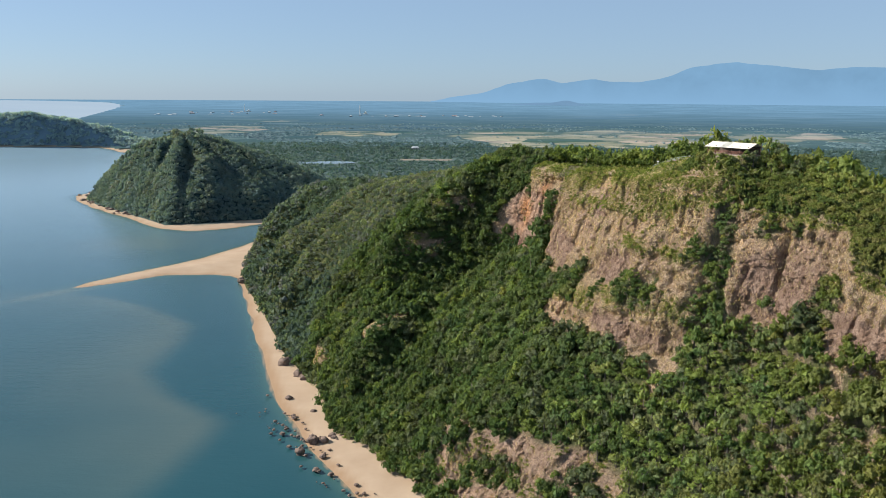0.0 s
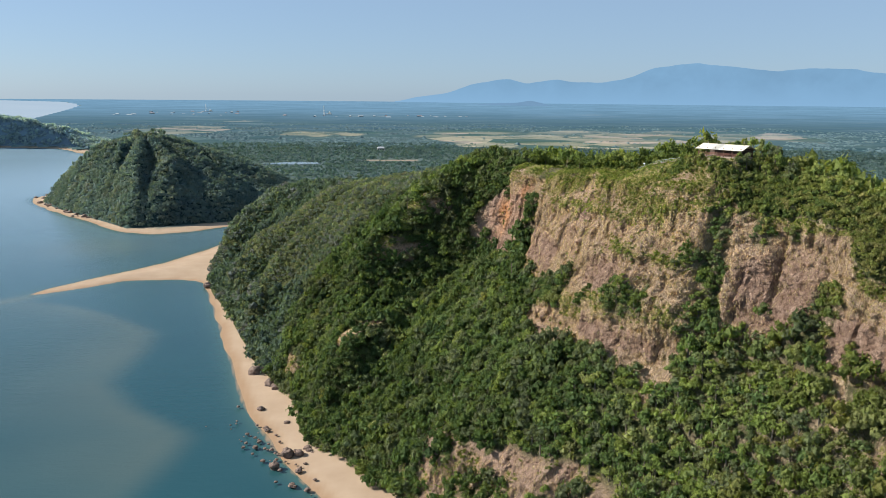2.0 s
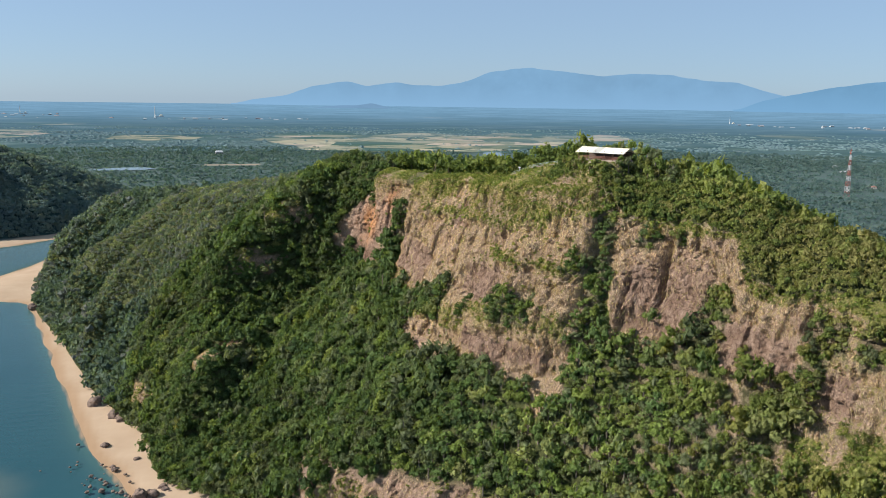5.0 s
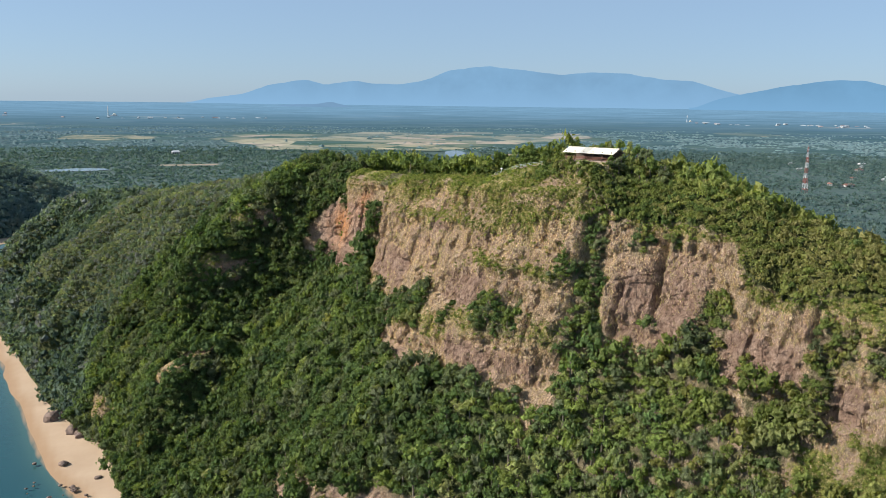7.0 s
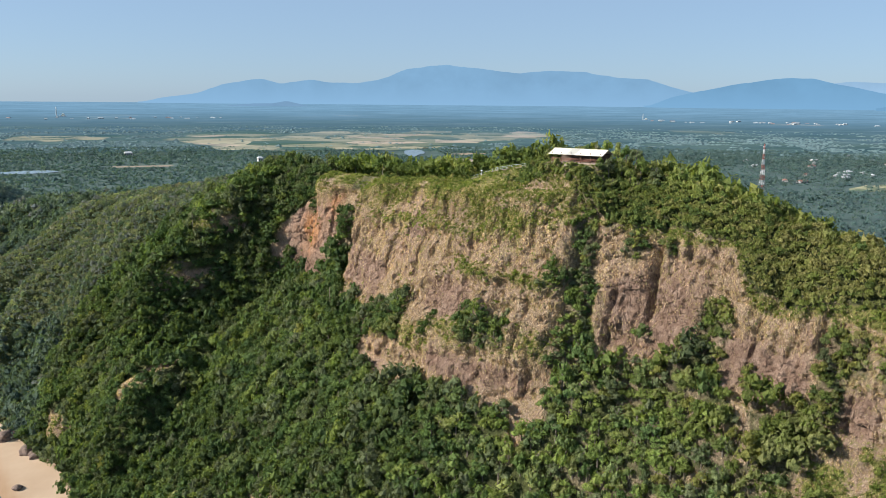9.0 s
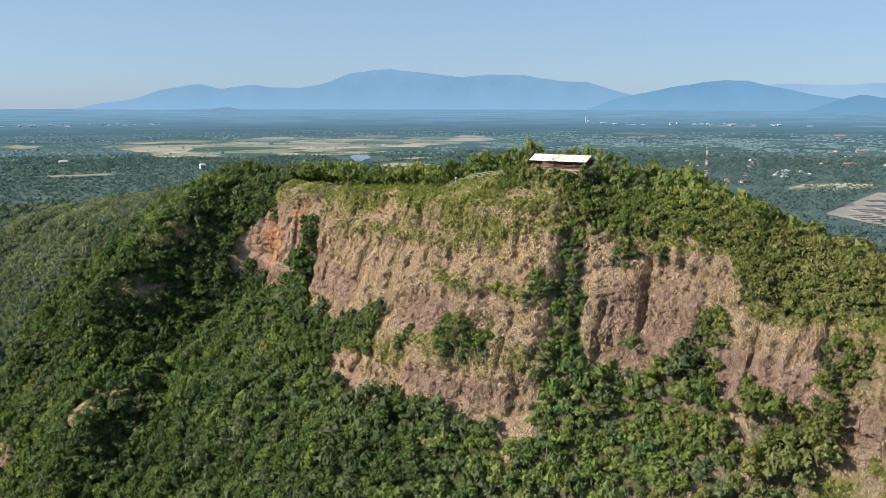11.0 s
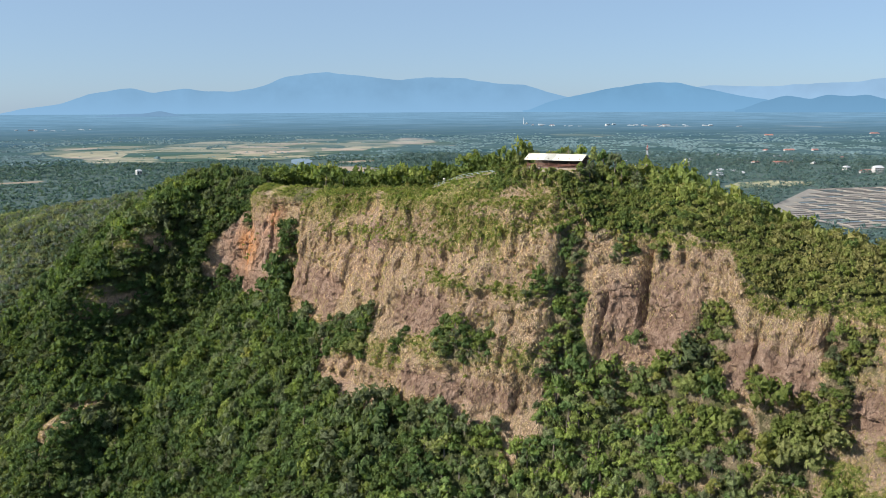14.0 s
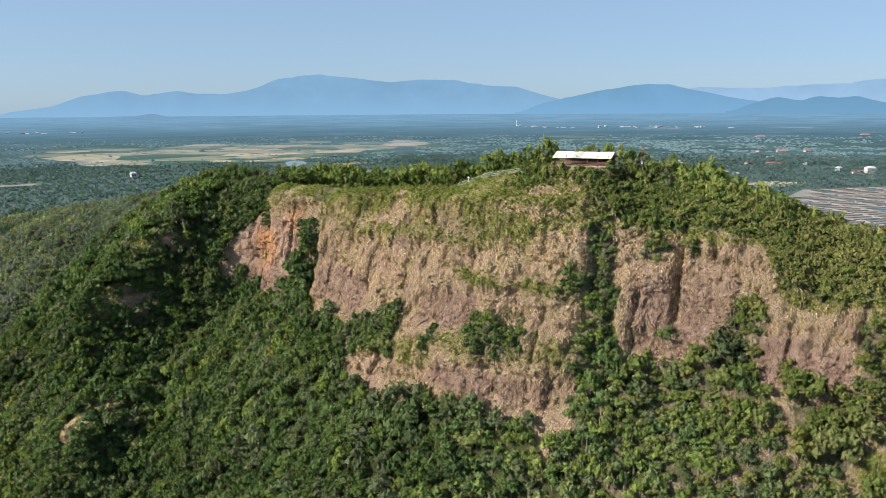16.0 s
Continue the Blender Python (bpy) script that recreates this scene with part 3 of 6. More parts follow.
hs = np.concatenate([np.arange(-150, -75, 2.5), np.arange(-75, 200, 0.6), np.arange(200, 262, 0.9), np.arange(262, 800, 2.6)])
cw, cz = line_at(CREST, hs)
lw, lz = line_at(LIP, hs)
tw, tz = line_at(TOE, hs)
bw, bz = line_at(BENCH, hs)
ow, oz = line_at(BROW, hs)
fw, fz = line_at(FOOT, hs)
stops = [(cw - 190, cz * 0 - 3), (cw - 75, cz * 0.45), (cw - 22, cz - 9), (cw, cz), (lw, lz), (tw, tz), (bw, bz), (ow, oz), (fw, fz), (fw + 14, fz * 0 - 2.0)]
counts = [4, 8, 8, 20, 98, 28, 36, 26, 3]
W, Z, SEG = [], [], []
for (wa, za), (wb, zb), n, k in zip(stops[:-1], stops[1:], counts, range(9)):
    for i in range(n):
        W.append(wa + (wb - wa) * i / n), Z.append(za + (zb - za) * i / n), SEG.append(k + i / n)
W.append(stops[-1][0]), Z.append(stops[-1][1]), SEG.append(9.0)
W, Z, SEG = np.array(W), np.array(Z), np.array(SEG)[:, None]
for _k in range(4):
    for arr in (W, Z):
        arr[1:-1] = (arr[:-2] + 2 * arr[1:-1] + arr[2:]) / 4
S = np.broadcast_to(hs, W.shape)
terrace = (1 - smooth01(np.abs(S - 26.5), 9, 15)) * (1 - smooth01(np.abs(W + 0.5), 4.5, 8.5))
Z = Z + (140.4 - Z) * terrace
# ragged copies of the two coordinates, so that no cover ends along a straight line
Sn = S + 2.2 * fbm(S / 7, Z / 7, octaves=3, seed=201) + 0.6 * vnoise(S / 1.6, Z / 1.8, seed=203)
Zn = Z + 2.0 * fbm(S / 6, Z / 6, octaves=3, seed=205) + 0.7 * vnoise(S / 1.5, Z / 1.7, seed=207)


def zone(s0, s1, z0, z1, es=1.2, ez=1.2):
    """A ragged patch of the hillside between two places along it and two heights."""
    return smooth01(Sn, s0 - es, s0 + es) * (1 - smooth01(Sn, s1 - es, s1 + es)) * smooth01(Zn, z0 - ez, z0 + ez) * (1 - smooth01(Zn, z1 - ez, z1 + ez))


def zones(*rows):
    return np.maximum.reduce([zone(*r) for r in rows])


# the foot and the upper rim of the bare face along the hill
FACE_FOOT = [(-100, 84), (-75, 84), (-66, 87), (-57, 88), (-52, 96), (-47, 92), (-40, 92.5), (-32, 93.5), (-28, 95.5), (-24, 99), (-20, 102), (-18, 100), (-13, 94.5), (-6, 91.5), (2, 91.5), (6.5, 93),
             (9, 84), (11, 75), (17, 69), (21, 73), (31, 74.5), (37, 77.5), (44, 77.5), (56, 74), (70, 71), (82, 70.5), (95, 72), (100, 75), (103, 85), (118, 86), (133, 85), (142, 86), (146, 96),
             (152, 96), (156, 88), (160, 86), (175, 82.5), (188, 85), (194, 90), (199, 101)]
FACE_RIM = [(-100, 108), (-66, 112), (-58, 113.5), (-50, 113.5), (-43, 111), (-37, 111.5), (-32, 114), (-30, 119), (-27, 124), (-15, 124.5), (0, 124.5), (9, 124), (13, 131), (22, 136), (40, 136), (55, 133.5), (75, 130.5),
            (92, 130), (130, 127), (142, 123), (148, 121), (154, 123.5), (170, 124), (180, 118), (190, 107), (198, 102)]
foot_z = np.interp(S[0], *np.array(FACE_FOOT, float).T)[None, :] - 3.5
rim_z = np.interp(S[0], *np.array(FACE_RIM, float).T)[None, :]
cliff = smooth01(SEG, 3.8, 4.05) * (1 - smooth01(SEG, 4.96, 5.12)) * smooth01(-S, -206, -190)
face = smooth01(Zn, foot_z - 0.8, foot_z + 0.8) * (1 - smooth01(Zn, rim_z - 1.2, rim_z + 1.2)) * smooth01(SEG, 3.55, 3.75) * (1 - smooth01(SEG, 5.45, 5.65)) * smooth01(-Sn, -199, -194) * smooth01(S, -112, -104)
low_cliff = smooth01(SEG + 0.12 * fbm(S / 6, Z / 6, octaves=3, seed=209), 6.55, 6.85) * (1 - smooth01(SEG, 7.9, 8.0)) * (1 - smooth01(Sn, 100, 110))
low_cliff = np.maximum(low_cliff, smooth01(SEG, 7.45, 7.6) * (1 - smooth01(SEG, 7.95, 8.02)) * smooth01(Sn, 226, 232) * (1 - smooth01(Sn, 246, 252)))
spur_rock = np.maximum(zone(209.5, 213.5, 74, 83, 0.8, 1.2) * (SEG > 4.7) * (SEG < 5.8), zone(210, 213.5, 98, 106, 0.8, 1.2) * (SEG > 4.0) * (SEG < 4.7))
spur_rock = np.maximum(spur_rock, zone(189.5, 197, 30, 50, 1.2, 1.5) * (SEG > 6.4) * (SEG < 7.6))
spur_grass = np.maximum(zone(214, 224, 99, 108) * (SEG > 4.0) * (SEG < 4.6), zone(214, 219, 75, 86) * (SEG > 4.7) * (SEG < 5.6))
# the wooded gully, and other places where trees grow on the face
gully_at = np.interp(Z, [72, 87, 97, 103, 111, 120, 128, 136], [6, 8.7, 10, 10.6, 12, 13.2, 15, 18])
gully_wide = np.interp(Z, [72, 88, 97, 104, 120, 134], [5.5, 5.2, 4.4, 3.0, 2.8, 3.2])
gully_woods = (1 - smooth01(np.abs(Sn - gully_at), gully_wide - 0.7, gully_wide + 0.7)) * (SEG > 3.7) * (SEG < 5.6)
face_woods = np.maximum(gully_woods, zones((79, 92, 80, 91), (29, 46, 88.5, 96.5), (94, 103, 76, 87), (-30, -22, 90, 110), (-57.5, -52, 86, 109), (144, 153, 84, 113), (16, 21, 106, 113), (-10, -7, 119, 122.5),
                                    (-1.5, 2.5, 116.5, 122), (-63, -58, 101, 109), (-75, -66, 100, 112), (-40, -36, 92, 95), (186, 191, 82, 92), (153, 157, 84, 96), (62, 66, 84, 90), (176, 181, 108, 117)))
face_woods = np.maximum(face_woods, smooth01(fbm(S / 6, Z / 6, W / 9, 3, 211) + 0.32 * smooth01(-S, 52, 60), 0.50, 0.58) * smooth01(-S, -2, 12))
ledges = np.exp(-((Zn - 107.5 - 0.03 * (S - 30)) / 1.6) ** 2) * smooth01(S, 14, 22) * (1 - smooth01(S, 50, 66))
ledges = np.maximum(ledges, 0.8 * np.exp(-((Zn - 119 + 0.05 * (S - 30)) / 2.0) ** 2) * smooth01(S, 34, 50) * (1 - smooth01(S, 120, 136)))
step_z = np.interp(S, [10, 22, 36, 45, 54, 66, 82, 96, 104], [96, 95, 97, 94.5, 91, 88.5, 89.5, 86, 84])
terrace_band = smooth01(Zn, step_z - 11, step_z - 8) * (1 - smooth01(Zn, step_z - 1.0, step_z + 0.6)) * smooth01(S, 12, 18) * (1 - smooth01(S, 96, 103))
smooth_rock = zones((-22, 4, 93, 113, 3, 3), (48, 72, 92, 103, 3, 2), (104, 140, 87, 101, 3, 3), (158, 190, 83, 92, 2, 2), (-50, -30, 93, 102, 2, 2), (-66, -58, 88, 98, 2, 2), (20, 60, 76, 83, 3, 2), (84, 96, 112, 119, 3, 2))


def groove(at, width):
    return np.exp(-((S - at) / width) ** 2)


def block(a, c, seed):
    """Uneven steps between neighbouring blocks of rock, -1 to 1."""
    zero = np.zeros(S.shape)
    return lattice(np.floor(a), np.floor(c), zero, seed) * 2 - 1


crack = np.exp(-((S + 6.0 - 0.05 * (Z - 112)) / 1.0) ** 2) * smooth01(Z, 98, 102) * (1 - smooth01(Z, 119, 124)) * cliff
corner = groove(144, 2.2) * (Z < 110) * cliff
clefts = np.maximum.reduce([0.8 * groove(c, 0.7) * smooth01(Z, z0, z0 + 3) * (1 - smooth01(Z, z1 - 3, z1)) for c, z0, z1 in
                            ((25.5, 84, 106), (20.5, 74, 92), (14.8, 96, 122), (83, 96, 116), (103, 88, 112), (118, 98, 124), (60, 96, 112), (2.5, 92, 110), (-36, 92, 106), (-51.5, 96, 112), (160.5, 96, 120), (178, 84, 104), (128, 87, 110), (-60, 86, 98))]) * cliff
bend = 1.4 * vnoise(S / 5, Z / 6, seed=213)
blocks = (0.85 * block((S + bend) / 3.4, (Z + bend) / 7.5 + 0.4 * block((S + bend) / 3.4, S * 0, 5), 221) + 0.5 * block((S + bend) / 1.5, (Z + 1.2 * bend) / 3.1 + block((S + bend) / 1.5, S * 0, 6), 223)
          + 0.28 * block((S + bend) / 0.75, (Z + bend) / 1.3, 225))
dW = 2.6 * fbm(S / 17, Z / 26, W / 30, 3, 1) * (1 - 0.5 * smooth01(S, 225, 260)) + cliff * (
    0.8 * vnoise(S / 6.5, Z / 12, seed=2) + 0.4 * vnoise(S / 2.6, Z / 8, seed=3) + 0.8 * vnoise(S / 13, Z / 4.2, seed=4) + blocks * (1 - 0.5 * smooth_rock) * (1 - 0.65 * smooth01(S, 148, 156)) + 0.3 * block((S + bend) / 11, (Z + 2 * bend) / 3.6, 227)
    - 0.9 * (1 - np.abs(vnoise(S / 4.6, Z / 21, seed=6))) ** 9 + 0.25 * vnoise(S / 1.2, Z / 1.1, seed=7)
    - 0.9 * (1 - np.abs(vnoise((S + 2.0 * vnoise(S / 5, Z / 5, seed=16)) / 3.2, Z / 9, seed=14))) ** 9 - 0.9 * (1 - np.abs(vnoise(S / 15, Z / 3.6, seed=15))) ** 9)
dW = dW - 2.6 * (1 - smooth01(np.abs(S - gully_at), 1.5, 5.5)) * cliff - 4.2 * crack - 4.0 * corner - 2.4 * clefts + 1.3 * ledges * cliff + 1.2 * terrace_band
dW = dW + low_cliff * (1.8 * vnoise(S / 6, Z / 10, seed=12) + 0.9 * vnoise(S / 2.2, Z / 5, seed=13) + 0.9 * blocks) + 1.2 * spur_rock * blocks
# the steps of the spur, with rock faces turned away from the sea
spur_step = smooth01(S, 210.5, 213.5) * (1 - smooth01(S, 222, 236))
dW = dW + 6.5 * spur_step * (np.exp(-((Z - 80) / 7) ** 2) * (SEG > 4.5) + 0.8 * np.exp(-((Z - 103) / 6) ** 2) * (SEG < 4.7))
# ribs and runnels down the long far slope
far_side = smooth01(S, 232, 262) * smooth01(SEG, 3.05, 4.0) * (1 - smooth01(SEG, 7.2, 7.9))
rib = 13.0 * vnoise((S + 0.25 * W) / 34, W / 110, seed=231) - 15.0 * np.exp(-((S + 0.35 * W - 560) / 14) ** 2) + 5.0 * vnoise((S + 0.3 * W) / 13, W / 60, seed=233)
dW = dW + far_side * rib
dZ = (1 - terrace) * (1 - cliff) * (1.6 * fbm(S / 21, W / 21, octaves=3, seed=9)) * smooth01(SEG, 0.5, 2.0) * (1 - smooth01(SEG, 7.4, 8.0))
WW, ZZ = W + dW * (1 - terrace) * smooth01(SEG, 2.0, 3.0) * (1 - smooth01(SEG, 7.85, 8.1)), Z + dZ
hx, hy = along_out(S, WW)
HP = np.stack([hx, hy, ZZ], -1)
du, dv = np.gradient(HP, axis=1), np.gradient(HP, axis=0)
HN = np.cross(dv, du)
HN /= np.linalg.norm(HN, axis=-1, keepdims=True) + 1e-9
if HN[:, :, 2].mean() < 0:
    HN = -HN
patchy = fbm(S / 9, Z / 7, W / 9, 4, 31)
steep = 1 - smooth01(HN[..., 2], 0.42, 0.66)
right_end = smooth01(-S, -8, 2)
# bare patches on the slope below the right-hand cliffs
bare = zones((-41, -33, 82, 91, 2, 2), (-46, -39, 75, 83, 2, 2), (-72, -50, 71, 84, 2, 2), (-80, -60, 86, 92, 2, 2), (-18, -12, 79, 84), (-9, -5, 76, 81), (-27, -22, 84, 88), (-64, -57, 60, 68, 2, 2), (-36, -30, 66, 72, 2, 2), (15, 20, 60, 72)) * (SEG > 4.85) * (SEG < 6.5)
bare = bare * smooth01(fbm(S / 4.5, Z / 5, W / 9, 3, 131), -0.14, 0.02)
bare = np.maximum(bare, zone(-71, -54, 71, 84, 1.5, 1.5) * smooth01(fbm(S / 5, Z / 5, W / 9, 3, 139), -0.40, -0.25) * (SEG > 4.85) * (SEG < 6.5))
brush = smooth01(-S, 38, 52) * smooth01(fbm(S / 6, Z / 5, W / 8, 3, 135), -0.02, 0.14) * (SEG > 4.9) * (SEG < 6.6)
wooded = np.clip(face_woods, 0, 1)
rockness = np.clip(face * (1 - wooded), 0, 1)
rockness = np.maximum(rockness, low_cliff * (1 - smooth01(fbm(S / 9, Z / 7, W / 9, 3, 33), 0.12, 0.24)))
rockness = np.clip(np.maximum.reduce([rockness, bare, spur_rock]), 0, 1)
# the grassy upper slope over the main face, and the open crest
grass_z = np.interp(S, [14, 24, 36, 48, 62, 84, 102, 126, 142], [127, 124, 119.5, 118, 121, 125, 122, 117, 115])
upper = smooth01(Zn, grass_z - 3, grass_z + 3) * smooth01(SEG, 3.45, 3.7) * (1 - smooth01(SEG, 4.4, 4.6)) * smooth01(Sn, 13, 18) * (1 - smooth01(Sn, 138, 146)) * (1 - gully_woods)
upper = upper * (1 - 0.75 * zones((22, 50, 126.5, 129.5, 3, 0.8), (24, 40, 132.5, 134.5, 2, 0.6), (60, 100, 116, 126, 3, 2)))
open_top = smooth01(SEG, 2.97, 3.07) * (1 - smooth01(SEG, 3.9, 4.2)) * smooth01(S, 44, 54) * (1 - smooth01(S, 176, 184)) * (1 - 0.9 * np.exp(-((S - 148) / 6) ** 2))
upper = np.maximum(upper, open_top)
lookout = (groove(113, 5) + groove(168, 4) + groove(99, 3)) * smooth01(SEG, 3.72, 3.82) * (1 - smooth01(SEG, 4.0, 4.08))
fringe = (1 - smooth01(np.abs(Zn - rim_z), 0.8, 2.0)) * (1 - smooth01(S, 4, 10)) * smooth01(S, -80, -70) * (SEG > 3.6) * (SEG < 4.6)
upper = np.maximum.reduce([upper, fringe, spur_grass, 0.9 * brush])
green = 0.05 + 0.06 * bare + 0.03 * right_end + 0.26 * upper + 0.22 * patchy + 0.05 * (1 - steep) + 0.05 * smooth01(Z, 95, 120) * face + 0.24 * terrace_band + 0.30 * ledges - 0.12 * smooth_rock + 0.10 * spur_grass + 0.12 * low_cliff + 0.14 * smooth01(-S, 52, 60)
dry = 0.26 + 0.20 * fbm(S / 14, Z / 9, octaves=3, seed=71) + 0.12 * smooth01(Z, 80, 110) * upper + 0.15 * terrace_band - 0.22 * smooth_rock + 0.10 * ledges
green, dry = green + 0.14 * open_top - 0.7 * lookout, dry + 0.4 * lookout
dry = dry - 0.22 * (np.abs(S - 172) < 20) * (Z < 112) - 0.15 * low_cliff
rust = 1.5 * np.exp(-(((Sn - 176) / 8) ** 2)) * np.exp(-((Zn - 101) / 8) ** 2) + 0.75 * np.exp(-(((Sn - 160) / 4.5) ** 2)) * np.exp(-((Zn - 114) / 8) ** 2)
dry, green = dry - 0.5 * np.clip(rust, 0, 1), green - 0.3 * np.clip(rust, 0, 1)
forest = np.clip(1 - np.maximum(smooth01(rockness, 0.25, 0.6), upper * 0.97), 0, 1) * smooth01(SEG, 1.2, 2.2) * (1 - smooth01(SEG, 8.0, 8.25)) * (1 - smooth01(terrace, 0.05, 0.3)) * (S < 706)
dry_floor = 0.55 * smooth01(fbm(S / 7, Z / 6, W / 9, 3, 137), -0.05, 0.25) * smooth01(-S, -14, 12) * smooth01(SEG, 4.6, 4.9) * (1 - smooth01(SEG, 6.8, 7.2)) + 0.5 * wooded * face
rock_paint = np.clip(np.maximum.reduce([rockness, upper, dry_floor]), 0, 1)
hill = new("hill", mesh_from("hill", HP.reshape(-1, 3), grid_faces(*S.shape), MAT_HILL, False, {
    "rock": rock_paint.ravel(), "dry": dry.ravel(), "green": green.ravel(), "rust": np.clip(rust, 0, 1).ravel(), "bare": smooth_rock.ravel()}))
tagged(hill, "steep coastal hill with brown rock cliffs and dry grass", "hill", kind="structure")


# ---------------------------------------------------------------- far mountains and low hills, a backdrop of blue ridges
def ridge(name, heights, true_dist, colour, seed, rough=0.05, label="blue hazy mountain ridge on the horizon", veil=1.0):
    """A range seen along the horizon: (bearing, elevation) of its skyline in degrees."""
    a = np.array(heights, float)
    az = np.arange(a[0, 0] - 0.3, a[-1, 0] + 0.3, 0.08)
    el = np.interp(az, a[:, 0], a[:, 1])
    el = np.convolve(np.pad(el, 3, mode="edge"), np.ones(7) / 7, "valid")
    el = el + rough * fbm(az * 1.3, az * 0 + seed, octaves=4, seed=seed)
    rows = []
    for f in np.linspace(0, 1, 9):
        d = true_dist * (0.93 + 0.07 * f + 0.01 * vnoise(az * 0.7, az * 0 + f * 3, seed=seed))
        top = HUB[2] + true_dist * np.tan(np.radians(el))
        z = -120 + (top + 120) * f ** 0.8
        rows.append(np.stack([HUB[0] + d * np.sin(np.radians(az)), HUB[1] + d * np.cos(np.radians(az)), z], -1))
    d = true_dist * 1.04
    rows.append(np.stack([HUB[0] + d * np.sin(np.radians(az)), HUB[1] + d * np.cos(np.radians(az)), az * 0 - 150], -1))
    p = np.array(rows)
    pos, _q = drawn_in(p.reshape(-1, 3))
    n = Nodes(name)
    # Haze painted in: ridges glow blue, and veil pales their foot.
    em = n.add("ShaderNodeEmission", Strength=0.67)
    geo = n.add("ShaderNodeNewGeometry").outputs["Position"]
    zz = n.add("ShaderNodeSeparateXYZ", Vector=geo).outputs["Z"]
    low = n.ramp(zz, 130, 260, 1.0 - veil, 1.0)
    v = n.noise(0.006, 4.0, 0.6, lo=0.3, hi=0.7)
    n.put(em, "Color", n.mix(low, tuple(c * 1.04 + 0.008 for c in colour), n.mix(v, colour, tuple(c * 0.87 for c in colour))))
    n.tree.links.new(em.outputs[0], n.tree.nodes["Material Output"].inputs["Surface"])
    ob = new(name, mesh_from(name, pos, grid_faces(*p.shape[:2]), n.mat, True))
    tagged(ob, label, "mountains", kind="structure")
    return ob


MAIN_RANGE = [(-0.8, -0.30), (0.2, -0.05), (2.7, 0.30), (4.4, 0.92), (6.9, 1.30), (8.1, 0.98), (10.2, 1.29), (11.3, 1.07), (13.5, 1.05), (15.4, 1.45), (16.8, 2.10), (19.6, 2.40),
              (20.7, 2.2), (23.0, 2.0), (24.7, 1.83), (26.4, 2.03), (29.0, 1.92), (31.3, 1.56), (33.3, 1.44), (35.3, 0.85), (37.2, 0.45), (40, 0.0), (42, -0.3)]
RIGHT_RANGE = [(33.5, -0.3), (35.0, 0.30), (36.9, 0.70), (38.8, 1.10), (41.8, 1.52), (43.6, 1.54), (45.1, 1.15), (47.7, 0.62), (49.4, 0.30), (51, -0.3)]
LOW_RANGE = [(47.6, -0.3), (48.8, 0.2), (50.4, 0.61), (51.8, 0.38), (52.8, 0.65), (54.1, 0.5), (55.0, 0.6), (56.6, 0.2), (58, 0.1), (60, -0.3)]
FAR_RANGE = [(42, 0.9), (45.8, 1.32), (49.0, 1.17), (51.4, 1.31), (54.0, 1.38), (56.5, 1.64), (60, 1.8), (64, 1.2)]
KNOLL = [(3.9, -0.55), (4.9, -0.48), (6.2, -0.37), (7.4, -0.36), (8.5, -0.19), (9.3, -0.36), (9.9, -0.5), (11, -0.6)]
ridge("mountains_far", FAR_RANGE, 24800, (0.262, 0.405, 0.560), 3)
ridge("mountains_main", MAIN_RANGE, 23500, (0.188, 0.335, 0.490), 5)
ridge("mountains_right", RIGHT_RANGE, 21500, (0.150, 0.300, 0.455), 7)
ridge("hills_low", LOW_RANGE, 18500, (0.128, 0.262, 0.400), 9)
ridge("knoll", KNOLL, 16000, (0.165, 0.285, 0.420), 11, 0.02, "low knoll, hazy blue, rising from the far plain", 0.0)


# ---------------------------------------------------------------- the wooded headland across the inlet and the far capes
def lopsided_hill(centre, across, left, right, front, back, top, seed, fall=1.0, beach=16):
    """A hill that falls steeply to one side and in a long slope to the other; returns the function that gives its height."""
    ax = np.array(across) / np.hypot(*across)

    def height(x, y):
        u = (x - centre[0]) * ax[0] + (y - centre[1]) * ax[1]
        v = -(x - centre[0]) * ax[1] + (y - centre[1]) * ax[0]
        pu = np.interp(np.where(u < 0, u / left, u / right), [-1, -0.90, -0.74, -0.55, -0.30, 0, 0.18, 0.36, 0.54, 0.75, 1], [0, 0.24, 0.47, 0.68, 0.89, 1, 0.90, 0.74, 0.55, 0.32 * fall, 0])
        vv = np.where(v < 0, np.abs(v) / front, np.abs(v) / back) / (0.55 + 0.45 * pu)
        pv = np.clip(1 - vv ** 2.0, 0, 1)
        turn = np.arctan2(v, u) + 0.10 * vnoise(x / 45, y / 45, seed=seed)
        far = np.clip(np.hypot(u, v) / 70, 0, 1)
        runnels = sum(d * np.exp(-((turn - at) / wide) ** 2) for at, wide, d in ((-2.62, 0.13, 1.0), (-2.12, 0.15, 1.0), (-1.62, 0.13, 0.8), (-1.15, 0.14, 0.6), (-0.65, 0.12, 0.5)))
        h = top * pu * pv ** 0.8 * (1 - 0.32 * runnels * far) + 5 * fbm(x / 38, y / 38, octaves=3, seed=seed + 2) * np.clip(pu * pv * 4, 0, 1)
        limit = (shore_distance(x, y).reshape(np.shape(x)) - beach) * 1.7
        return np.where((pu * pv > 0.01) & (limit > 0), np.minimum(h, limit), 0)

    return height


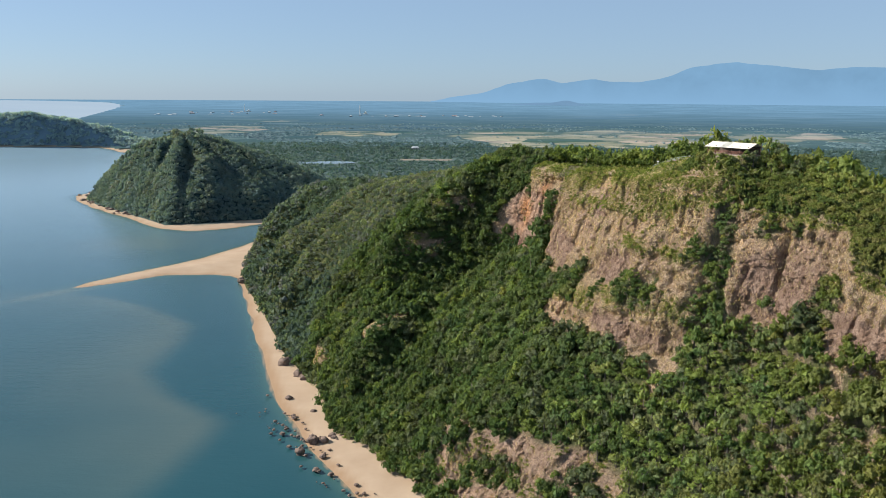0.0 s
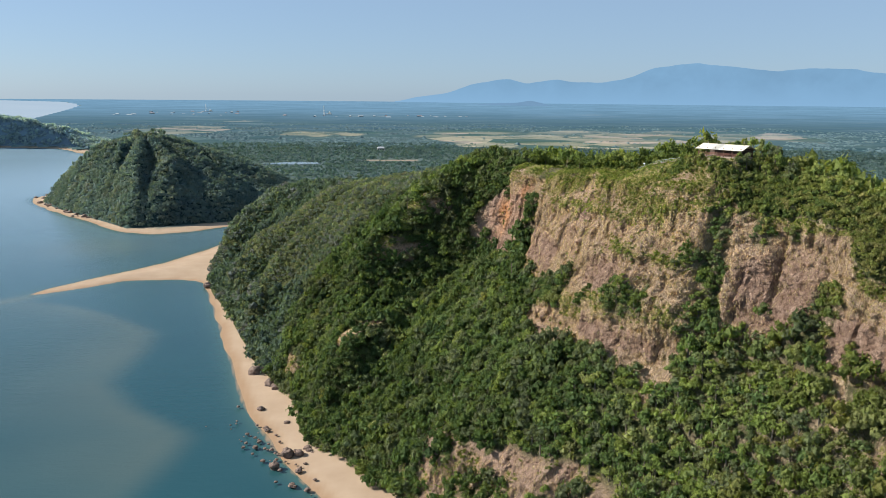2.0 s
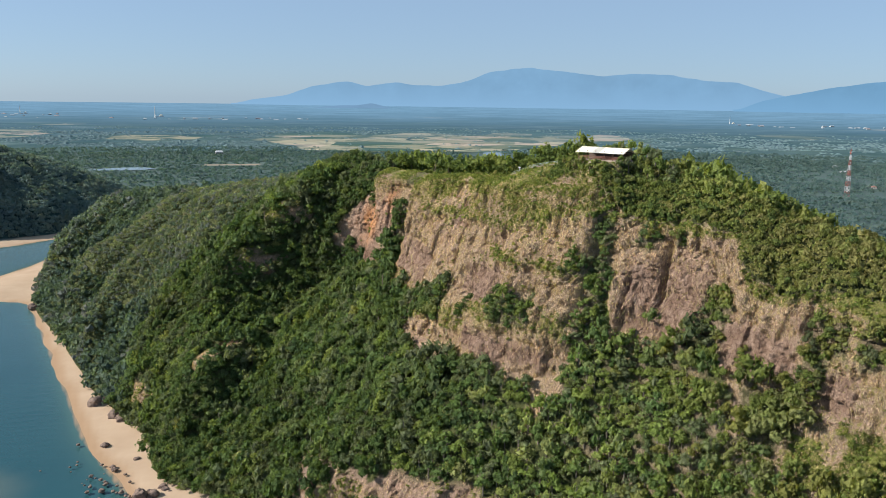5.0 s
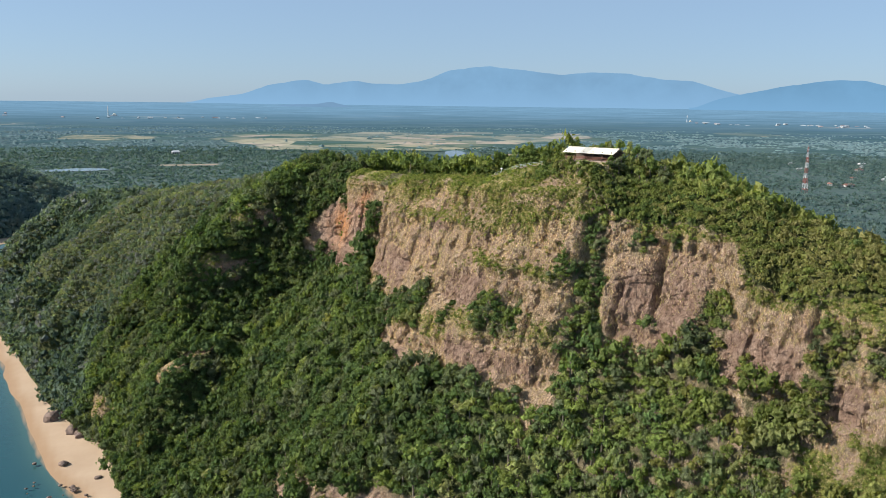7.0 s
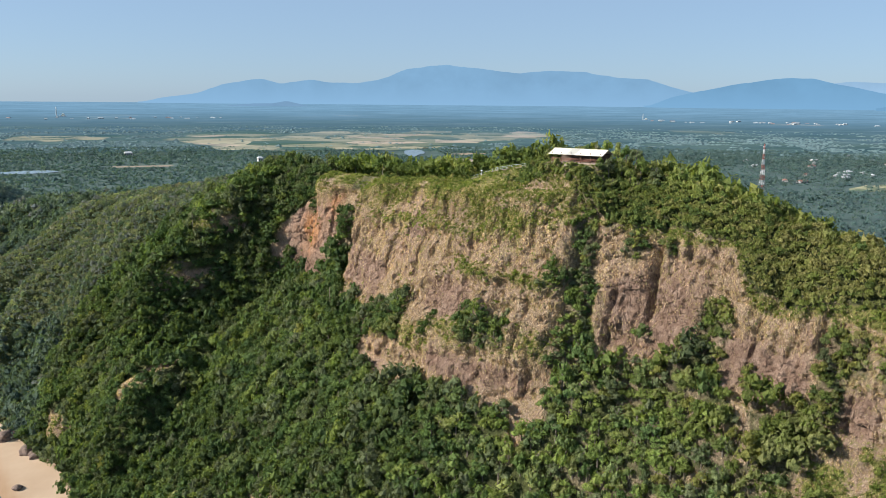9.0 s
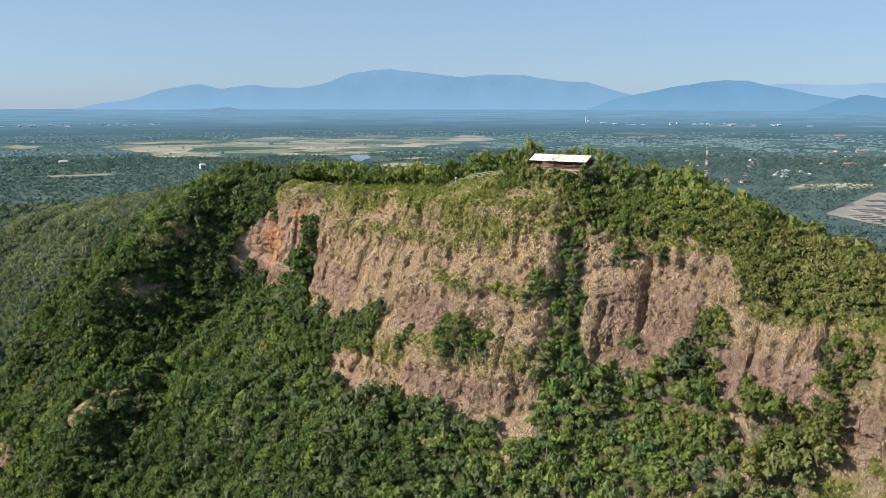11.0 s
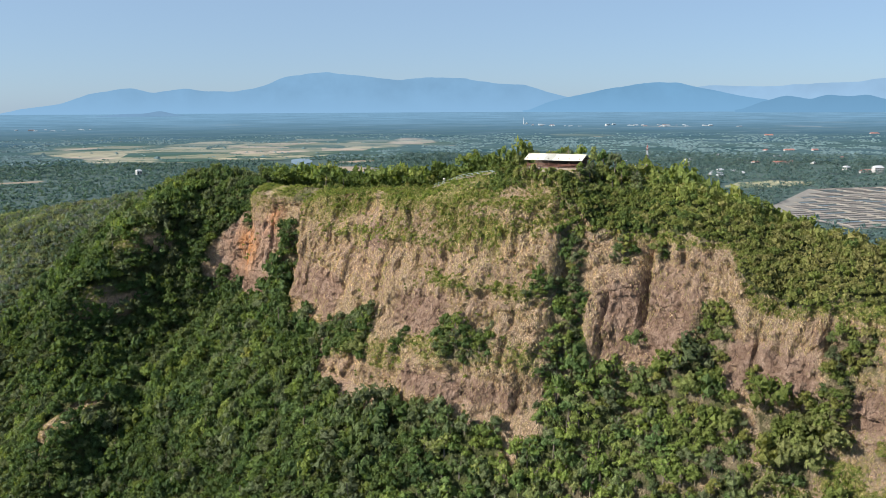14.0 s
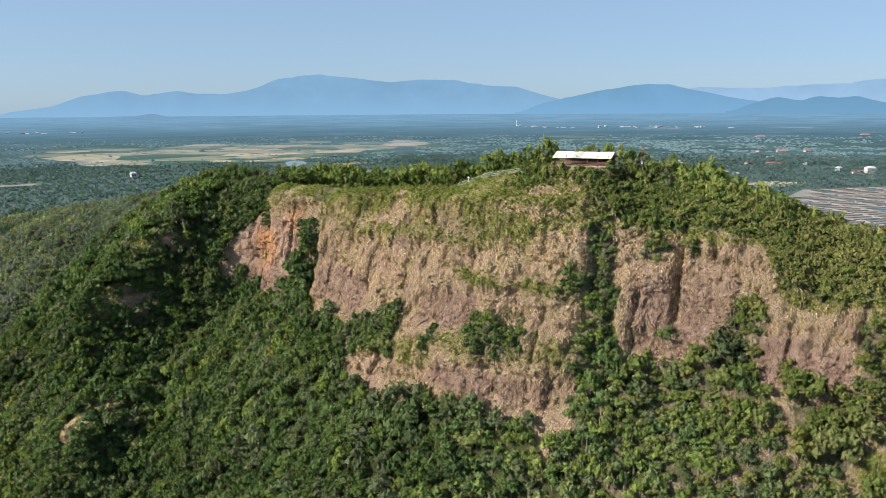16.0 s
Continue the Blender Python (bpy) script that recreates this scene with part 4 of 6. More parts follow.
def lumps(rng, n_lump, spread, flat, leaves, size, lump_r=0.42, core=True):
    """The sprays of one crown, about one metre in radius: an (n, 3, 3) array of triangles."""
    tris = []
    iv = np.array([(1, 0, 0), (-1, 0, 0), (0, 1, 0), (0, -1, 0), (0, 0, 1), (0, 0, -1)], float)
    it = np.array([(0, 2, 4), (2, 1, 4), (1, 3, 4), (3, 0, 4), (2, 0, 5), (1, 2, 5), (3, 1, 5), (0, 3, 5)])
    for i in range(n_lump):
        a = rng.uniform(0, 2 * math.pi)
        r = math.sqrt(rng.uniform(0, 1)) * spread
        c = np.array([r * math.cos(a), r * math.sin(a), flat * (1 - (r / (spread + 1e-6)) ** 2 * 0.75) * rng.uniform(0.55, 1.0)])
        rad = lump_r * rng.uniform(0.75, 1.2)
        if core:
            v = iv * rad * 0.80 * rng.uniform(0.85, 1.1, (len(iv), 1)) * (1, 1, 0.8) + c
            tris.append(v[it])
        d = rng.normal(size=(leaves, 3))
        d[:, 2] = np.abs(d[:, 2]) - 0.45
        d /= np.linalg.norm(d, axis=1, keepdims=True)
        p = c + d * rad * rng.uniform(0.80, 1.12, (leaves, 1)) * (1, 1, 0.85)
        nrm = d + rng.normal(scale=0.55, size=d.shape)
        nrm /= np.linalg.norm(nrm, axis=1, keepdims=True)
        t1 = np.cross(nrm, rng.normal(size=d.shape))
        t1 /= np.linalg.norm(t1, axis=1, keepdims=True)
        t2 = np.cross(nrm, t1)
        sz = size * rng.uniform(0.6, 1.3, (leaves, 1))
        tris.append(np.stack([p + t1 * sz, p - t1 * sz * 0.5 + t2 * sz * 0.85, p - t1 * sz * 0.5 - t2 * sz * 0.85], 1))
    return np.concatenate(tris)


def scatter(name, shapes, places, material, label, category):
    """ONE mesh of many plants: shapes are crowns, places rows of x, y, z, radius, height factor, turn, tone, which shape."""
    V, T = [], []
    for k, shape in enumerate(shapes):
        sel = places[places[:, 7].astype(int) == k]
        if not len(sel):
            continue
        c, s_ = np.cos(sel[:, 5])[:, None, None], np.sin(sel[:, 5])[:, None, None]
        x, y, z = shape[None, :, :, 0], shape[None, :, :, 1], shape[None, :, :, 2]
        v = np.stack([(c * x - s_ * y) * sel[:, 3][:, None, None] + sel[:, 0][:, None, None],
                      (s_ * x + c * y) * sel[:, 3][:, None, None] + sel[:, 1][:, None, None],
                      z * (sel[:, 3] * sel[:, 4])[:, None, None] + sel[:, 2][:, None, None]], -1)
        V.append(v.reshape(-1, 3)), T.append(np.repeat(sel[:, 6], shape.shape[0] * 3))
    V, T = np.concatenate(V), np.concatenate(T)
    ob = new(name, mesh_from(name, V, np.arange(len(V)).reshape(-1, 3), material, False, {"tone": T}))
    return tagged(ob, label, category, kind="stuff")


def spaced(p, gap, rng):
    """Indices of points that keep their gap."""
    cells, keep = {}, []
    for i in rng.permutation(len(p)):
        g = gap[i]
        c = tuple((p[i] // 4.0).astype(int))
        ok = True
        for dx in (-1, 0, 1):
            for dy in (-1, 0, 1):
                for dz in (-1, 0, 1):
                    for j in cells.get((c[0] + dx, c[1] + dy, c[2] + dz), ()):
                        if ((p[i] - p[j]) ** 2).sum() < (0.5 * (g + gap[j])) ** 2:
                            ok = False
                            break
        if ok:
            cells.setdefault(c, []).append(i)
            keep.append(i)
    return np.array(keep, int)


def on_hill(weight, count, rng):
    """Random places on the hill, by a weight for each corner of its net."""
    a = HP[:-1, :-1]
    area = np.linalg.norm(np.cross(HP[1:, :-1] - a, HP[:-1, 1:] - a), axis=-1)
    wgt = area * (weight[:-1, :-1] + weight[1:, 1:]) / 2
    cdf = np.cumsum(wgt.ravel())
    k = np.searchsorted(cdf, rng.uniform(0, cdf[-1], count))
    i, j = np.unravel_index(np.minimum(k, wgt.size - 1), wgt.shape)
    u, v = rng.uniform(size=(2, count, 1))
    p = HP[i, j] * (1 - u) * (1 - v) + HP[i + 1, j] * u * (1 - v) + HP[i, j + 1] * (1 - u) * v + HP[i + 1, j + 1] * u * v
    return p, HN[i, j], i, j

# ---------------------------------------------------------------- the woods on the hill
rng = np.random.default_rng(4)
CROWN_NEAR = [lumps(rng, 7, 0.74, 1.0, 22, 0.132, lump_r=0.42) for _ in range(8)]
CROWN_MID = [lumps(rng, 3, 0.64, 0.95, 11, 0.23, lump_r=0.54) for _ in range(6)]
CROWN_RIDGE = [lumps(rng, 3, 0.60, 1.1, 19, 0.24, lump_r=0.52, core=False) for _ in range(6)]
CROWN_FAR = [lumps(rng, 2, 0.5, 0.8, 13, 0.34, lump_r=0.62, core=False) for _ in range(6)]
SHRUB = [lumps(rng, 2, 0.55, 0.6, 11, 0.30, lump_r=0.5, core=False) for _ in range(6)]

view_side = smooth01(SEG, 1.6, 2.4)
ridge_zone = smooth01(SEG, 2.5, 2.8) * (1 - smooth01(SEG, 4.05, 4.2)) * (S < 150)
behind_top = smooth01(S, 44, 54) * (1 - smooth01(S, 176, 184))
near_w = forest * view_side * (S < 262) * (S > -110) * (1 - 0.8 * ridge_zone * (S > 4) * (S < 46)) * (1 + 3 * behind_top * (SEG > 2.55) * (SEG < 3)) * (1 - behind_top * smooth01(SEG, 2.96, 3.0) * (1 - smooth01(SEG, 4.0, 4.2)))
near_w = near_w * (1 + 2.5 * ridge_zone * (S < 8))
p, nr, pi_, pj = on_hill(near_w, 40000, rng)
hs_, hw_ = hs[pj], W[pi_, pj]
big = fbm(p[:, 0] / 22, p[:, 1] / 22, octaves=2, seed=90)
size = (1.7 + 3.0 * rng.uniform(0, 1, len(p)) ** 1.5) * (1 + 0.5 * smooth01(big, 0.1, 0.5)) * np.where((SEG[pi_, 0] > 3) & (SEG[pi_, 0] < 4), 0.75, 1.0)
on_top = ridge_zone[pi_, pj] > 0.4
size = np.where(on_top, 0.9 + 0.42 * (size - 1.7), size)
size = np.where((SEG[pi_, 0] < 3) & (hs_ > 44) & (hs_ < 184), rng.uniform(1.7, 3.9, len(size)), size)
size = np.where(((cliff[pi_, pj] > 0.4) | (face_woods[pi_, pj] > 0.4)) & (hs_ < 190) & (p[:, 2] > foot_z[0, pj] + 1), np.minimum(size, 0.8 + 0.30 * size), size)
size = np.minimum(size, 4.8)
keep = spaced(p, size * np.where(on_top, 0.78, 0.92), rng)
p, size, hs_, hw_ = p[keep], size[keep], hs_[keep], hw_[keep]
lifted = np.where((SEG[pi_[keep], 0] < 3) & (hs_ > 44) & (hs_ < 184), size * 0.85, 0.0)
leaf_tone = np.clip(0.42 + 0.24 * smooth01(-hs_, -50, 20) + 0.20 * smooth01(-hs_, 5, 50) - 0.04 * smooth01(hs_, 120, 190) + 0.20 * fbm(p[:, 0] / 26, p[:, 1] / 26, octaves=2, seed=95) + rng.normal(0, 0.17, len(p)), 0, 0.93)
size = size * np.where(on_top[keep], 1.05, 1.15)
near = np.stack([p[:, 0], p[:, 1], p[:, 2] + lifted + size * rng.uniform(0.0, 0.5, len(p)), size, rng.uniform(0.9, 1.5, len(p)), rng.uniform(0, 6.28, len(p)), leaf_tone, rng.integers(0, 8, len(p))], 1)
print("near trees", len(near))
# the trees nearest to the flight stand as things of their own
nearest = np.where((hs_ > -60) & (hs_ < 46) & (hw_ > 18) & (hw_ < 62))[0][:300]
rest = np.ones(len(near), bool)
rest[nearest] = False
on_ridge = (ridge_zone[pi_[keep], pj[keep]] > 0.02) | (lifted > 0)
near[on_ridge, 7] %= 6
scatter("ridge_trees", CROWN_RIDGE, near[rest & on_ridge], MAT_RIDGE, "olive-green small trees along the top of the ridge", "forest")
scatter("forest_near", CROWN_NEAR, near[rest & ~on_ridge], MAT_LEAF, "dense green tropical trees covering the hillside", "forest")


def trunk_mesh():
    bm = bmesh.new()
    beam(bm, (0, 0, -1.2), (0.05, 0.03, 0.5), 0.10, 5, 0.06)
    beam(bm, (0.05, 0.03, 0.45), (0.34, 0.1, 1.0), 0.055, 4, 0.02)
    beam(bm, (0.05, 0.03, 0.40), (-0.28, -0.12, 0.95), 0.05, 4, 0.02)
    beam(bm, (0.05, 0.03, 0.45), (0.02, 0.30, 1.05), 0.05, 4, 0.02)
    me = bpy.data.meshes.new("trunk")
    bm.to_mesh(me)
    bm.free()
    me.materials.append(MAT_BARK)
    return me


TRUNK = trunk_mesh()
CROWN_MESH = [mesh_from("crown", c.reshape(-1, 3), np.arange(c.size // 3).reshape(-1, 3), MAT_LEAF_OBJECT) for c in CROWN_NEAR]
TREE_LABELS = ("small evergreen tree on the steep wooded slope", "broad leafy green tree in the hillside forest")
for x, y, z, r, h, turn, tone, k in np.minimum(near[nearest], [np.inf] * 3 + [3.6] + [np.inf] * 4):
    tree = new("tree")
    tree.matrix_world = Matrix.Translation((x, y, z - 0.45 * r)) @ Matrix.Rotation(turn, 4, "Z")
    tagged(tree, TREE_LABELS[1] if r > 2.7 else TREE_LABELS[0], "tree", "trees on the hillside")
    trunk = new("trunk", TRUNK)
    trunk.parent = tree
    trunk.matrix_basis = Matrix.Translation((0, 0, 0.45 * r)) @ Matrix.Diagonal((r, r, r * h, 1))
    crown = new("crown", CROWN_MESH[int(k)])
    crown.parent = tree
    crown.matrix_basis = Matrix.Translation((0, 0, 0.45 * r)) @ Matrix.Diagonal((r, r, r * h, 1))

# pale trunks that show between the crowns
STEM = []
for _k in range(5):
    lean = rng.uniform(-0.25, 0.25, 2)
    a = np.array([[0.05 * math.cos(q), 0.05 * math.sin(q), -1.0] for q in (0, 2.1, 4.2)])
    b = np.array([[lean[0] + 0.03 * math.cos(q), lean[1] + 0.03 * math.sin(q), 1.05] for q in (0, 2.1, 4.2)])
    STEM.append(np.array([t for i in range(3) for t in ([a[i], a[(i + 1) % 3], b[i]], [a[(i + 1) % 3], b[(i + 1) % 3], b[i]])]))
stems = near[rest][::9].copy()
stems[:, 7] = rng.integers(0, 5, len(stems))
scatter("forest_stems", STEM, stems, MAT_BARK, "thin pale trunks standing among the trees", "trunks")

far_w = forest * view_side * (S >= 255)
p, nr, pi_, pj = on_hill(far_w, 26000, rng)
broad = np.maximum(smooth01(hs[pj], 400, 520), smooth01(SEG[pi_, 0], 6.2, 7.2)) > rng.uniform(0.15, 0.85, len(p))
size = np.where(broad, rng.uniform(2.6, 5.2, len(p)), rng.uniform(1.1, 2.3, len(p)))
keep = spaced(p, size * 0.9, rng)
# Relief shading is put into the tone: ribs lighter, runnels darker.
leaf_tone = np.clip(0.46 - 0.22 * broad[keep] + 0.014 * rib[pi_[keep], pj[keep]] + rng.normal(0, 0.15, len(keep)), 0, 0.92)
mid = np.stack([p[keep, 0], p[keep, 1], p[keep, 2] + size[keep] * 0.25, size[keep], rng.uniform(0.9, 1.4, len(keep)), rng.uniform(0, 6.28, len(keep)), leaf_tone, rng.integers(0, 6, len(keep))], 1)
print("mid trees", len(mid))
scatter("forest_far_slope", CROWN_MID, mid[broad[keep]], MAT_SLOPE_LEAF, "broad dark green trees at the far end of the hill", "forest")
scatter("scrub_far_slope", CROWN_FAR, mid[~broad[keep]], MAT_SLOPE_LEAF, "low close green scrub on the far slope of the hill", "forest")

# shrubs along the ridge, low and sunlit
ridge_w = ridge_zone * (1 - behind_top * smooth01(SEG, 2.97, 3.03)) * (1 - smooth01(terrace, 0.3, 0.7)) * (1 - smooth01(rockness, 0.2, 0.5)) * (S > -5)
p, nr, pi_, pj = on_hill(ridge_w, 5200, rng)
size = rng.uniform(0.7, 1.7, len(p))
keep = spaced(p, size * 0.8, rng)
p, size = p[keep], size[keep]
rid = np.stack([p[:, 0], p[:, 1], p[:, 2] + size * 0.2, size, rng.uniform(0.8, 1.6, len(p)), rng.uniform(0, 6.28, len(p)), rng.uniform(0, 1, len(p)), rng.integers(0, 6, len(p))], 1)
scatter("ridge_shrubs", [lumps(rng, 3, 0.65, 0.9, 14, 0.23, lump_r=0.48) for _ in range(6)], rid, MAT_RIDGE, "sunlit yellow-green shrubs along the ridge", "shrubs")

# shrubs on the upper slope and in pockets of the cliff
shrub_w = np.clip(upper * smooth01(patchy, -0.45, 0.15) + 0.5 * smooth01(terrace, 0.02, 0.2) * smooth01(W, 3.6, 4.6) + 0.10 * rockness * (1 - smooth_rock) * smooth01(patchy, 0.0, 0.35)
                  + 0.50 * terrace_band * smooth01(patchy, -0.3, 0.2) + 0.8 * ledges * face + 0.5 * spur_grass + 1.2 * brush * smooth01(patchy, -0.5, 0.1) + 0.30 * low_cliff * smooth01(patchy, -0.1, 0.3), 0, 1) * (1 - smooth01(terrace, 0.5, 0.9) * (W < 4)) * (S < 262) * (S > -110)
p, nr, pi_, pj = on_hill(shrub_w, 15000, rng)
size = 0.35 + 0.75 * rng.uniform(0, 1, len(p)) ** 2
shr = np.stack([p[:, 0], p[:, 1], p[:, 2] + size * 0.05, size, rng.uniform(0.8, 1.3, len(p)), rng.uniform(0, 6.28, len(p)), rng.uniform(0, 1, len(p)), rng.integers(0, 6, len(p))], 1)
scatter("cliff_shrubs", SHRUB, shr, MAT_SHRUB, "yellow-green shrubs growing on the cliff and upper slope", "shrubs")

# tufts of dry grass on the rock
TUFT = []
for _k in range(8):
    b = []
    for i in range(3):
        side = rng.uniform(-0.45, 0.45)
        root = np.array([0.0, side, rng.uniform(-0.2, 0.2)])
        tip = root + np.array([rng.uniform(0.15, 0.45), rng.uniform(-0.55, 0.55), rng.uniform(-1.1, -0.2) if i % 3 else rng.uniform(0.2, 0.7)])
        wide = np.array([0.01, rng.uniform(0.04, 0.085), 0.0])
        b.append([root + wide, root - wide, tip])
    TUFT.append(np.array(b))
tuft_w = np.clip(rockness, 0, 1) * (1 - 0.5 * smooth_rock) * smooth01(dry + 0.12 * patchy, -0.05, 0.28) * (S < 262) * (S > -110) + 0.35 * upper * (S < 262)
p, nr, pi_, pj = on_hill(tuft_w, 85000, rng)
p = p + nr * 0.12
face_turn = math.atan2(OUT[1], OUT[0])
greenish = np.clip(rng.uniform(0, 0.95, len(p)) + 0.35 * upper[pi_, pj] + 0.25 * patchy[pi_, pj], 0, 1)
tuf = np.stack([p[:, 0], p[:, 1], p[:, 2], rng.uniform(0.45, 1.3, len(p)), rng.uniform(0.8, 1.3, len(p)), face_turn + rng.normal(0, 0.8, len(p)), greenish, rng.integers(0, 8, len(p))], 1)
scatter("dry_grass", TUFT, tuf, MAT_STRAW, "tufts of straw-coloured dry grass on the cliffs", "grass")

# trees round the shelter, the tallest behind it
shelter_trees = [(45, -7.5, 2.3, 1.6), (40, -9.2, 2.4, 1.9), (35, -9.5, 2.3, 2.0), (31.5, -9.8, 1.9, 3.0), (29, -10, 2.2, 2.1), (24.5, -9.8, 2.4, 2.2), (20, -9.5, 2.4, 2.0), (16.5, -9, 2.5, 1.9), (50, -8.5, 2.1, 1.4), (55, -7, 2.0, 1.3),
                 (11.5, -7, 2.6, 1.8), (8, -5, 2.6, 1.6), (5, -7, 2.4, 1.3), (12.5, -2, 2.5, 1.5), (14.2, 1.5, 2.3, 1.4), (11.5, 3.5, 2.2, 1.2), (15.8, 4.2, 1.7, 1.1), (8.5, -1, 2.4, 1.4), (47, -3.5, 1.9, 1.1), (42, 1.5, 1.2, 1.0),
                 (39, 3.8, 1.0, 1.0), (44, 4, 1.1, 1.0), (18.5, 5.8, 1.2, 1.0), (21, 6.0, 0.9, 1.0), (13.5, 6.2, 1.8, 1.1), (9.5, 6, 1.8, 1.1), (5.5, 0, 2.1, 1.2), (3, -4, 2.2, 1.2), (36.5, 4.4, 0.8, 1.0), (16.8, 2.2, 1.5, 1.3)]
shelter_trees += [(s_, 5.4 + 0.5 * math.sin(s_ * 2.3), 0.9 + 0.25 * math.sin(s_ * 1.7), 1.0) for s_ in (17.5, 19.3, 22.6, 24.2, 26.5, 28.4, 30, 32.2, 34.1, 38.2, 40.6)]
for s_, w_, r, h in shelter_trees:
    x, y = along_out(s_, w_)
    k = int(np.argmin((HP[..., 0] - x) ** 2 + (HP[..., 1] - y) ** 2))
    z = HP.reshape(-1, 3)[k, 2]
    tree = new("tree")
    tree.matrix_world = Matrix.Translation((x, y, z - 0.2)) @ Matrix.Rotation(s_, 4, "Z")
    tagged(tree, "leafy green tree beside the summit shelter", "tree", "trees round the shelter")
    for nm_, me_ in (("trunk", TRUNK), ("crown", CROWN_MESH[int(s_) % 8])):
        ob = new(nm_, me_)
        ob.parent = tree
        ob.matrix_basis = Matrix.Translation((0, 0, (0.45 + max(0.0, h - 1.2) * (1.12 if w_ < -6 else 1.0)) * r)) @ Matrix.Diagonal((r, r, r * min(h, 1.6), 1))

# ---------------------------------------------------------------- headland and capes
HEADS = [("headland", "wooded round headland above a sandy beach across the inlet", (-376, 1150), (0.945, 0.325), (185, 275, 190, 160), 103, 3, 0.95),
         ("cape", "dark wooded cape behind a bay", (-1350, 2560), (0.98, -0.2), (620, 500, 130, 200), 92, 6, 0.6)]
for nm, lab, cen, across, radii, top, seed, fall in HEADS:
    hgt = lopsided_hill(cen, across, *radii, top, seed, fall, 13 if seed == 3 else 45)
    ext = max(radii) * 1.15
    g = np.linspace(-ext, ext, 150)
    xx, yy = np.meshgrid(cen[0] + g, cen[1] + g, indexing="ij")
    zz = hgt(xx, yy)
    pos, q = drawn_in(np.stack([xx.ravel(), yy.ravel(), zz.ravel() + 1.5 * (zz.ravel() > 0.5) - 1.5], 1))
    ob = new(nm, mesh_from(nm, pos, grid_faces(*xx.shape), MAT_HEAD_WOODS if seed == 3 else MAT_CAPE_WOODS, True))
    tagged(ob, lab, "hill", kind="structure")
    cnt = 60000 if seed == 3 else 26000
    px, py = cen[0] + rng.uniform(-ext, ext, cnt), cen[1] + rng.uniform(-ext, ext, cnt)
    pz = hgt(px, py)
    ok = (pz > 2.5) & ((py - cen[1]) * across[0] - (px - cen[0]) * across[1] < 100)
    px, py, pz = px[ok], py[ok], pz[ok]
    pp, q = drawn_in(np.stack([px, py, pz], 1))
    size = rng.uniform(2.6, 4.8, len(px)) * (1.02 if seed == 3 else 2.6)
    pl = np.stack([pp[:, 0], pp[:, 1], pp[:, 2] - 0.5, size * q, rng.uniform(0.7, 1.2, len(px)), rng.uniform(0, 6.28, len(px)), rng.uniform(0, 1, len(px)), rng.integers(0, 6, len(px))], 1)
    slope_tone = vnoise(px / 16, py / 16, seed=5) * 0.3
    pl[:, 6] = np.clip(0.55 * pl[:, 6] + 0.22 + slope_tone, 0, 1)
    if seed == 3:
        tall = np.where((pz > 0.90 * pz.max()) & (px < cen[0] + 25))[0][:26]
        pl[tall, 2] += 7.0
        pl[tall, 3] *= 1.15
        stand = pl[tall].copy()
        stand[:, 7] = rng.integers(0, 5, len(tall))
        stand[:, 2] -= 3.0
        stand[:, 4] = 1.6
        scatter("headland_stems", STEM, stand, MAT_BARK, "bare trunks of the tall trees on the headland", "trunks")
    print(nm, len(pl))
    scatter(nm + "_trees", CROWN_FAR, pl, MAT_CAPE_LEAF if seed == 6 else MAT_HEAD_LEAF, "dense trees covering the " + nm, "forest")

# ---------------------------------------------------------------- trees of the plain
def palm(rng):
    t = []
    for i in range(9):
        a = rng.uniform(0, 6.28)
        d = np.array([math.cos(a), math.sin(a), 0])
        e = np.array([-d[1], d[0], 0]) * 0.16
        mid = d * 0.5 + np.array([0, 0, 1.75 + rng.uniform(-0.1, 0.2)])
        tip = d * rng.uniform(0.85, 1.1) + np.array([0, 0, rng.uniform(1.1, 1.6)])
        top = np.array([0, 0, 1.6])
        t += [[top, mid + e, mid - e], [mid + e, tip, mid - e]]
    for q in (0, 2.1, 4.2):
        t.append([[0.05 * math.cos(q), 0.05 * math.sin(q), -0.8], [0.05 * math.cos(q + 2.1), 0.05 * math.sin(q + 2.1), -0.8], [0, 0, 1.65]])
    return np.array(t)


